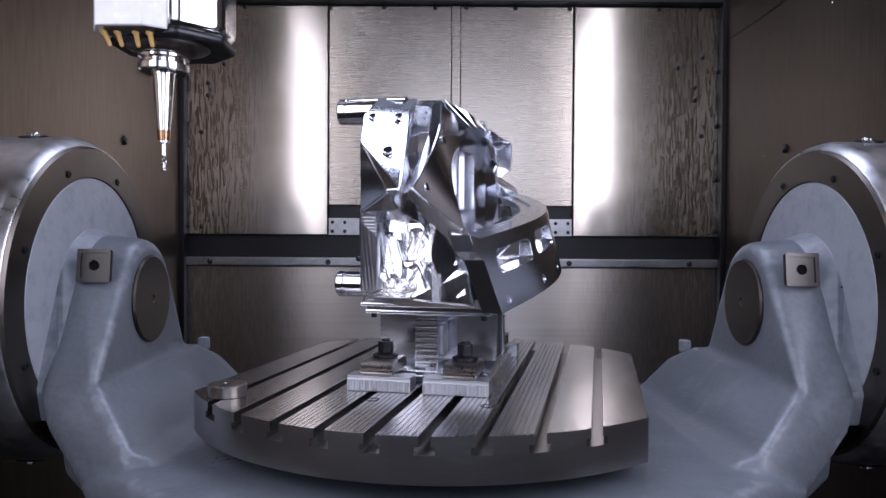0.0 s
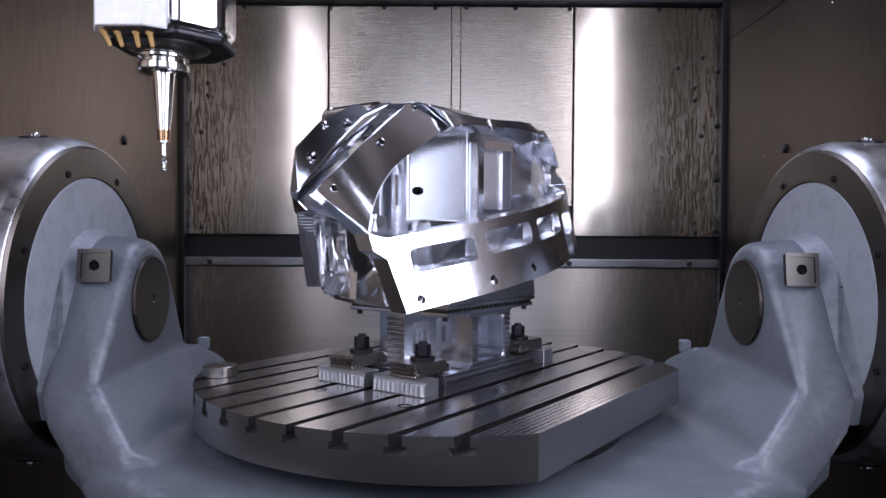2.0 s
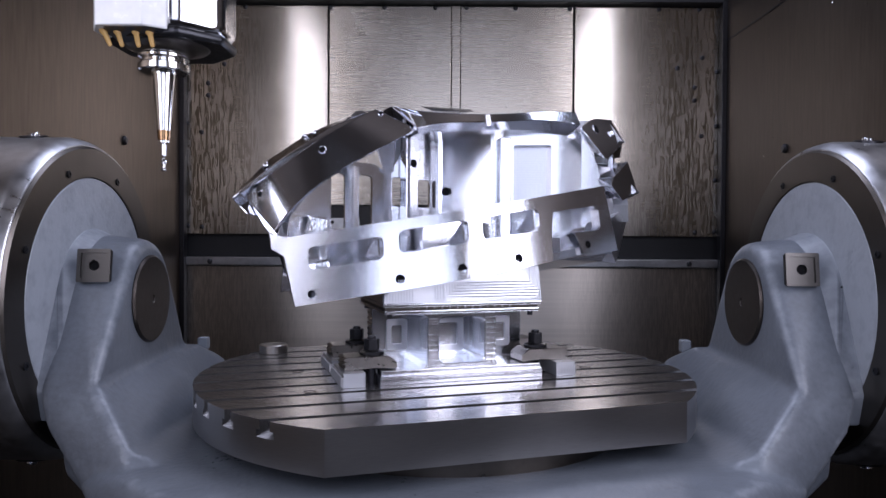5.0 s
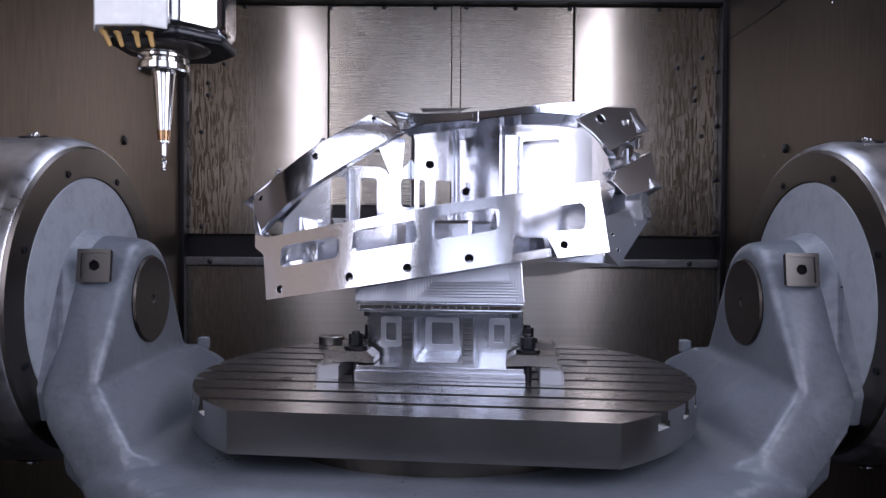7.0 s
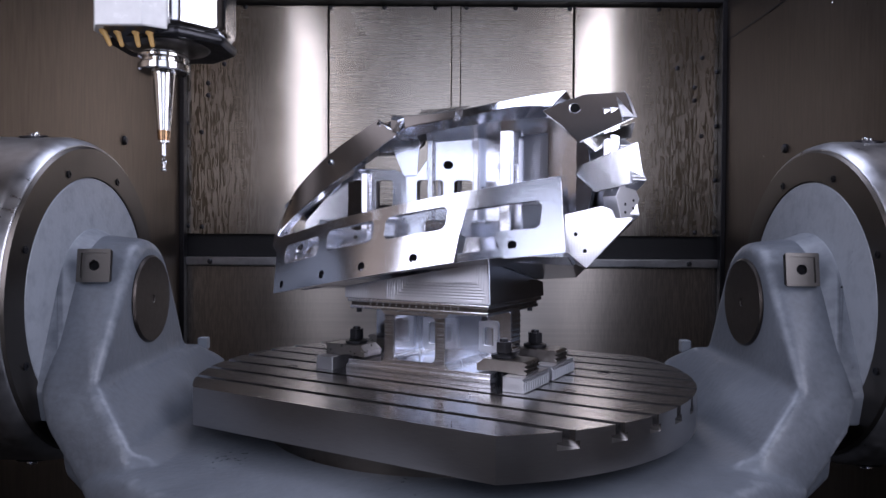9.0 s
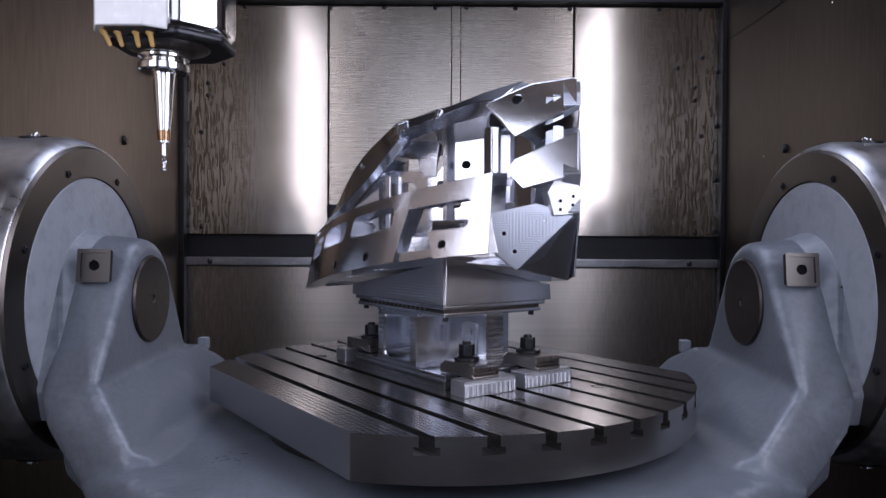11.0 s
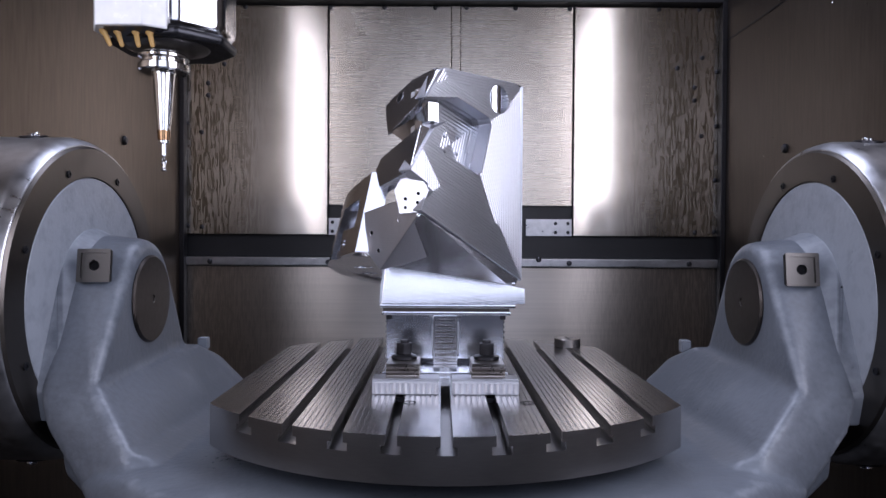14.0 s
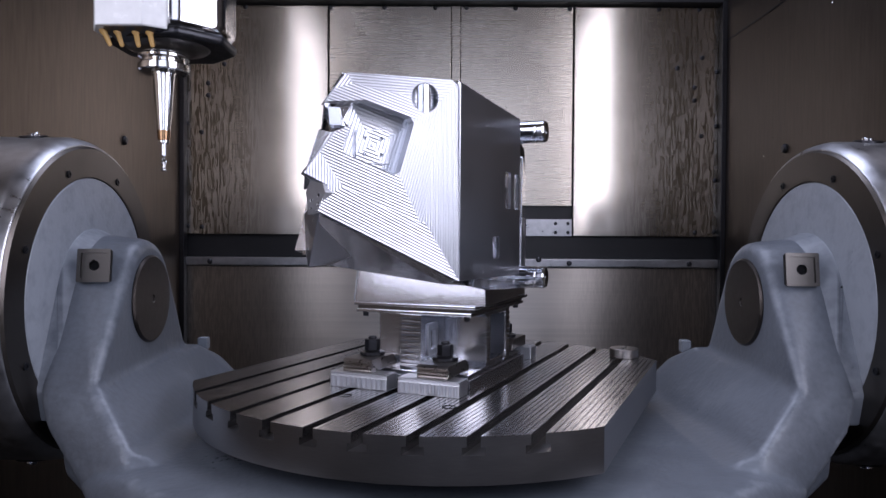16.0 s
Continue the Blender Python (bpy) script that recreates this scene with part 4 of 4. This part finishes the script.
    # slanted end face with its pocket
    m = Matrix(((DIAG, 0, -DIAG, 0.195), (-DIAG, 0, -DIAG, 0.106), (0, 1, 0, 0), (0, 0, 0, 1)))
    outl = [(0.004, 0.430), (0.012, 0.436), (0.155, 0.434), (0.163, 0.428), (0.187, 0.393), (0.146, 0.398), (0.133, 0.400), (0.072, 0.382), (0.067, 0.374), (0.086, 0.309), (0.093, 0.305), (0.158, 0.329), (0.163, 0.337), (0.150, 0.368), (0.174, 0.357), (0.213, 0.303), (0.183, 0.288), (0.195, 0.255), (0.0, 0.162)]
    pocket = [(0.133, 0.400), (0.072, 0.382), (0.067, 0.374), (0.086, 0.309), (0.093, 0.305), (0.158, 0.329), (0.163, 0.337), (0.150, 0.368), (0.158, 0.376), (0.146, 0.398)]
    facet("end_face", plate(outl, [circle(0.051, 0.409, 0.019, 24)], 0.022, m, 0.002), MILLED_END, w, "slanted end face with nested milling marks")
    facet("pocket_floor", plate(rounded(0.058, 0.172, 0.296, 0.408, 0.004), [], 0.01, m @ Matrix.Translation((0, 0, 0.0345))), MILLED_POCKET, w, "pocket floor with nested square passes")
    facet("pocket_wall", plate(rounded(0.056, 0.174, 0.294, 0.410, 0.004), [pocket], 0.013, m @ Matrix.Translation((0, 0, 0.0218))), MIRROR, w)
    facet("end_core", plate([(0.008, 0.175), (0.008, 0.43), (0.05, 0.43), (0.05, 0.292), (0.19, 0.292), (0.18, 0.258)], [], 0.02, m @ Matrix.Translation((0, 0, 0.0215))), MILLED_FINE, w)
    facet("pocket_seat", plate(rounded(0.092, 0.138, 0.322, 0.366, 0.004), [circle(0.103, 0.333, 0.003, 8), circle(0.127, 0.333, 0.003, 8), circle(0.103, 0.355, 0.003, 8), circle(0.127, 0.355, 0.003, 8)], 0.006, m @ Matrix.Translation((0, 0, 0.029))), MILLED_POCKET, w)
    facet("cross_barrel", cyl(on_end(0.051, 0.430, 0.0205), (0, 0, -1), 0.0196, 0.044, segs=32, bevel=0.002), ALU, w, "polished round boss")
    # petals at the end's front corner
    facet("petal", hull([(0.205, -0.086, 0.404), (0.224, -0.071, 0.415), (0.256, -0.046, 0.430), (0.264, -0.045, 0.418), (0.306, -0.015, 0.434), (0.318, -0.026, 0.402), (0.259, -0.078, 0.355), (0.235, -0.082, 0.382),
                        on_end(0.12, 0.432, 0.02), on_end(0.16, 0.43, 0.004), on_end(0.187, 0.393, 0.004), on_end(0.172, 0.39, 0.03), (0.225, -0.05, 0.40), (0.25, -0.05, 0.37)], 0.0015), ALU, w)
    bored((0.247, -0.0628, 0.4075), (0.45, -0.81, 0.37), 0.008, w)
    facet("petal", hull([(0.268, -0.086, 0.325), (0.329, -0.033, 0.359), (0.341, -0.044, 0.305), (0.285, -0.087, 0.286), (0.260, -0.094, 0.310), on_end(0.176, 0.357, 0.004), on_end(0.211, 0.303, 0.004), on_end(0.17, 0.29, 0.03),
                        on_end(0.175, 0.345, 0.03), (0.255, -0.07, 0.31), (0.25, -0.06, 0.325)], 0.0015), ALU, w)
    facet("saddle", loft([[(0.262, -0.075, 0.36), (0.275, -0.055, 0.345), (0.262, -0.04, 0.35), (0.25, -0.05, 0.365)],
                         [(0.292, -0.045, 0.372), (0.295, -0.035, 0.362), (0.285, -0.02, 0.365), (0.28, -0.03, 0.378)],
                         [(0.322, -0.024, 0.388), (0.318, -0.024, 0.366), (0.31, -0.012, 0.366), (0.312, -0.012, 0.388)]]), CHROME, w)
    pad_ring = [(0.308, -0.066, 0.281), (0.312, -0.055, 0.300), (0.322, -0.034, 0.303), (0.329, -0.022, 0.279), (0.325, -0.033, 0.253), (0.313, -0.059, 0.251)]
    facet("corner_pad", hull([(px + 0.001, py - 0.0005, pz) for px, py, pz in pad_ring] + [(px - 0.022, py + 0.010, pz) for px, py, pz in pad_ring], 0.0008), ALU_MATT, w, "small six-sided pad with four tapped holes")
    for px, py, pz in ((0.316, -0.051, 0.270), (0.323, -0.035, 0.276), (0.316, -0.051, 0.259), (0.323, -0.036, 0.265)):
        bored((px + 0.0012, py - 0.0006, pz), (0.9, -0.42, 0.05), 0.0022, w)
    facet("gusset_face", hull([(0.250, -0.110, 0.255), (0.290, -0.068, 0.268), (0.325, -0.036, 0.250), (0.274, -0.086, 0.180), (0.252, -0.106, 0.203), on_end(0.19, 0.255, 0.01), on_end(0.1, 0.21, 0.02), (0.25, -0.06, 0.185), (0.24, -0.05, 0.25)], 0.001), MILLED_FINE, w)
    for x, y, z in ((0.262, -0.098, 0.228), (0.3, -0.06, 0.245), (0.272, -0.088, 0.205)):
        bored((x, y, z), (DIAG, -DIAG, 0), 0.003, w)
    facet("lower_facet", hull([on_end(0.193, 0.252, 0.002), on_end(0.004, 0.164, 0.002), (0.252, -0.078, 0.184), (0.2, 0.085, 0.158), (0.13, 0.09, 0.152), (0.13, -0.09, 0.188), (0.25, -0.1, 0.2), (0.22, -0.04, 0.24), (0.17, 0.08, 0.2)], 0.001), ALU, w)
    # bores in arch and crown
    for p, d, r in (((-0.303, -0.0435, 0.2855), (-0.35, -0.85, 0.4), 0.0055), ((-0.212, -0.0435, 0.356), (-0.25, -0.9, 0.4), 0.0055), ((-0.118, -0.0275, 0.419), (-0.3, -0.8, 0.5), 0.004),
                    ((-0.294, 0.012, 0.3345), (-0.66, 0.1, 0.74), 0.0065), ((-0.229, 0.054, 0.39), (-0.6, 0.1, 0.8), 0.005), ((-0.218, 0.020, 0.391), (-0.6, 0.05, 0.8), 0.005),
                    ((-0.284, -0.0785, 0.229), (0.6, -0.7, -0.3), 0.005)):
        bored(p, d, r, w)
    # dowel pins on the rear side
    for x, z in ((-0.138, 0.412), (-0.143, 0.152)):
        pin = facet("dowel_pin", lathe((x, 0.03, z), (0, 1, 0), [(0, 0), (0.0195, 0), (0.0195, 0.088), (0.0185, 0.0895), (0.0185, 0.0915), (0.0195, 0.093), (0.0195, 0.102), (0.0175, 0.1045), (0.004, 0.1035), (0.003, 0.100), (0, 0.100)], 36), CHROME, w, "turned steel dowel pin")
    facet("rear_boss", hull([(-0.2, 0.02, 0.375), (-0.11, 0.03, 0.375), (-0.2, 0.069, 0.375), (-0.11, 0.078, 0.375), (-0.16, 0.03, 0.42), (-0.115, 0.03, 0.425), (-0.16, 0.069, 0.42), (-0.112, 0.078, 0.428)], 0.002), ALU, w)
    return w


# ---- riser fixture ----
def build_riser():
    r = thing("riser_fixture", "machined aluminium riser with crossing webs between two plates", "fixture")
    part("base_plate", box(-0.132, 0.134, -0.098, 0.098, 0.0, 0.014, 0.001), ALU, r)
    part("base_step", box(-0.130, 0.132, -0.0945, 0.0945, 0.0138, 0.021, 0.001), ALU, r)
    part("long_web", box(-0.128, 0.130, -0.018, 0.018, 0.0205, 0.106, 0.001), ALU, r)
    for x in (-0.049, 0.0455):
        part("cross_web", box(x - 0.009, x + 0.009, -0.094, 0.094, 0.0205, 0.106, 0.001), ALU, r)
        for s in (-1, 1):
            for k in range(9):
                part("notch_rung", cyl((x - 0.008, s * 0.0925, 0.030 + k * 0.0082), (1, 0, 0), 0.0033, 0.016, segs=10), CHROME, r)
            # fillets at the foot and the head of the web
            for e in (-1, 1):
                for z0, z1 in ((0.0205, 0.029), (0.106, 0.0985)):
                    part("fillet", hull([(x + e * 0.0085, s * 0.0935, z0), (x + e * 0.0085, s * 0.0935, z1), (x + e * 0.0165, s * 0.0935, z0), (x + e * 0.0085, s * 0.017, z0), (x + e * 0.0085, s * 0.017, z1), (x + e * 0.0165, s * 0.017, z0),
                                         (x + e * 0.0105, s * 0.0935, z0 + (z1 - z0) * 0.4), (x + e * 0.0105, s * 0.017, z0 + (z1 - z0) * 0.4)]), ALU, r)
    for s in (-1, 1):
        for k in range(9):
            part("notch_rung", cyl((0.001 + s * 0.1272, -0.016, 0.030 + k * 0.0085), (0, 1, 0), 0.0033, 0.032, segs=10), CHROME, r)
        part("web_pocket", plate(rounded(-0.03, 0.026, 0.035, 0.092, 0.005), [rounded(-0.02, 0.016, 0.045, 0.082, 0.004)], 0.003, Matrix(((1, 0, 0, 0), (0, 0, s, s * 0.0178), (0, 1, 0, 0), (0, 0, 0, 1)))), MILLED_FINE, r)
        for x in (-0.105, 0.075):
            part("web_pocket", plate(rounded(x, x + 0.034, 0.04, 0.09, 0.005), [rounded(x + 0.008, x + 0.026, 0.05, 0.08, 0.003)], 0.003, Matrix(((1, 0, 0, 0), (0, 0, s, s * 0.0178), (0, 1, 0, 0), (0, 0, 0, 1)))), MILLED_FINE, r)
    for s in (-1, 1):
        part("pocket_frame", plate([(-0.057, 0.0207), (0.0535, 0.0207), (0.0535, 0.1053), (-0.057, 0.1053)], [rounded(-0.039, 0.0355, 0.028, 0.099, 0.009, 5)], 0.0745, Matrix(((1, 0, 0, 0), (0, 0, s, s * 0.0188), (0, 1, 0, 0), (0, 0, 0, 1))), 0.0012), ALU, r, "deep pocket with rounded corners")
    part("top_plate", box(-0.126, 0.128, -0.096, 0.098, 0.1055, 0.1115, 0.0015), ALU, r)
    part("top_plate", box(-0.124, 0.126, -0.094, 0.096, 0.111, 0.1165, 0.0005), RING, r)
    part("top_plate", box(-0.129, 0.131, -0.099, 0.105, 0.1165, 0.1225, 0.0015), ALU, r)
    for x in (-0.115, 0.117):
        for y in (-0.085, 0.087):
            part("cap_screw", cyl((x, y, 0.0985), (0, 0, 1), 0.0045, 0.008, segs=14), BLACK_OXIDE, r)
    for i in range(14):
        part("pin_hole", cyl((-0.085 + 0.0125 * i, -0.0945, 0.114), (0, -1, 0), 0.0016, 0.0006, segs=8), HOUSING, r)
    return r


# ---- clamps ----
def build_clamp():
    """A step clamp in its own space: the nut at the origin, the heel towards +x; z = 0 is the table."""
    c = thing("step_clamp", "serrated steel step clamp with stud and hexagon nut", "clamp", "clamps round the riser")
    prof = [(0.046, 0.022), (0.048, 0.026), (0.043, 0.029), (0.050, 0.032), (0.044, 0.035), (0.049, 0.038), (0.043, 0.042), (-0.022, 0.042), (-0.034, 0.033), (-0.034, 0.0225), (0.0, 0.0245)]
    m = Matrix(((1, 0, 0, 0), (0, 0, 1, -0.024), (0, 1, 0, 0), (0, 0, 0, 1)))
    part("strap", plate(prof, [], 0.048, m, 0.0008), STRAP, c)
    part("washer", lathe((0, 0, 0.042), (0, 0, 1), [(0.006, 0), (0.018, 0), (0.019, 0.001), (0.019, 0.005), (0.013, 0.007), (0.006, 0.007)], 32), BLACK_OXIDE, c)
    hexa = [(0.0125 * math.cos(math.pi / 3 * i), 0.0125 * math.sin(math.pi / 3 * i)) for i in range(6)]
    part("nut", plate(hexa, [], 0.017, Matrix.Translation((0, 0, 0.049)), 0.001), BLACK_OXIDE, c)
    part("stud", lathe((0, 0, -0.018), (0, 0, 1), [(0, 0), (0.0065, 0), (0.0065, 0.086), (0.0055, 0.0885), (0, 0.0885)], 24), BLACK_OXIDE, c)
    part("slot_nut", box(-0.011, 0.011, -0.010, 0.010, -0.021, -0.0135, 0.001), BLACK_OXIDE, c)
    return c


def build_block():
    """The serrated aluminium heel block, centred on the origin and standing on the table."""
    b = thing("heel_block", "bright aluminium heel block with upright flutes under a clamp", "support block", "heel blocks under the clamps")
    prof = [(-0.017, 0.0), (0.017, 0.0), (0.017, 0.017), (0.0145, 0.0185), (0.017, 0.0205), (0.0165, 0.0225), (-0.017, 0.0225)]
    m = Matrix(((1, 0, 0, 0), (0, 0, 1, -0.0475), (0, 1, 0, 0), (0, 0, 0, 1)))
    part("body", plate(prof, [], 0.095, m, 0.0008), ALU_MATT, b)
    for k in range(11):
        part("flute", cyl((0.0168, -0.0425 + k * 0.0085, 0.002), (0, 0, 1), 0.0030, 0.0145, segs=8), ALU_MATT, b)
    return b


def build_puck():
    p = thing("locating_puck", "worn steel round locating puck with a slotted top", "puck")
    part("body", lathe((-0.262, 0.254, 0.0), (0, 0, 1), [(0, 0), (0.0255, 0), (0.0265, 0.001), (0.0265, 0.0155), (0.025, 0.017), (0.006, 0.017), (0.005, 0.014), (0, 0.014)], 48), STRAP, p)
    # Thin black bar on the top, standing in for the slot's shade.
    part("slot_shade", box(-0.284, -0.24, 0.2525, 0.2555, 0.0155, 0.01725), DARK, p)
    return p


def place_children(ob, m):
    """Bakes a pose into a thing's parts, so that the thing itself turns with the table about its axis."""
    for ch in ob.children:
        ch.matrix_local = m @ ch.matrix_local
    return ob


turning += [build_workpiece(), build_riser(), build_puck()]
for sx in (-1, 1):
    for sy in (-1, 1):
        rz = 0 if sx > 0 else 180
        turning.append(place_children(build_clamp(), pose(sx * 0.138, sy * 0.061, 0, 0, 0, rz)))
        turning.append(place_children(build_block(), pose(sx * 0.173, sy * 0.0565, 0, 0, 0, rz)))


def motions():
    rows = [(0.5 * i, pose(0, 0, 0, 0, 0, table_angle(0.5 * i))) for i in range(33)]
    for ob in turning:
        walk(ob, rows)


motions()
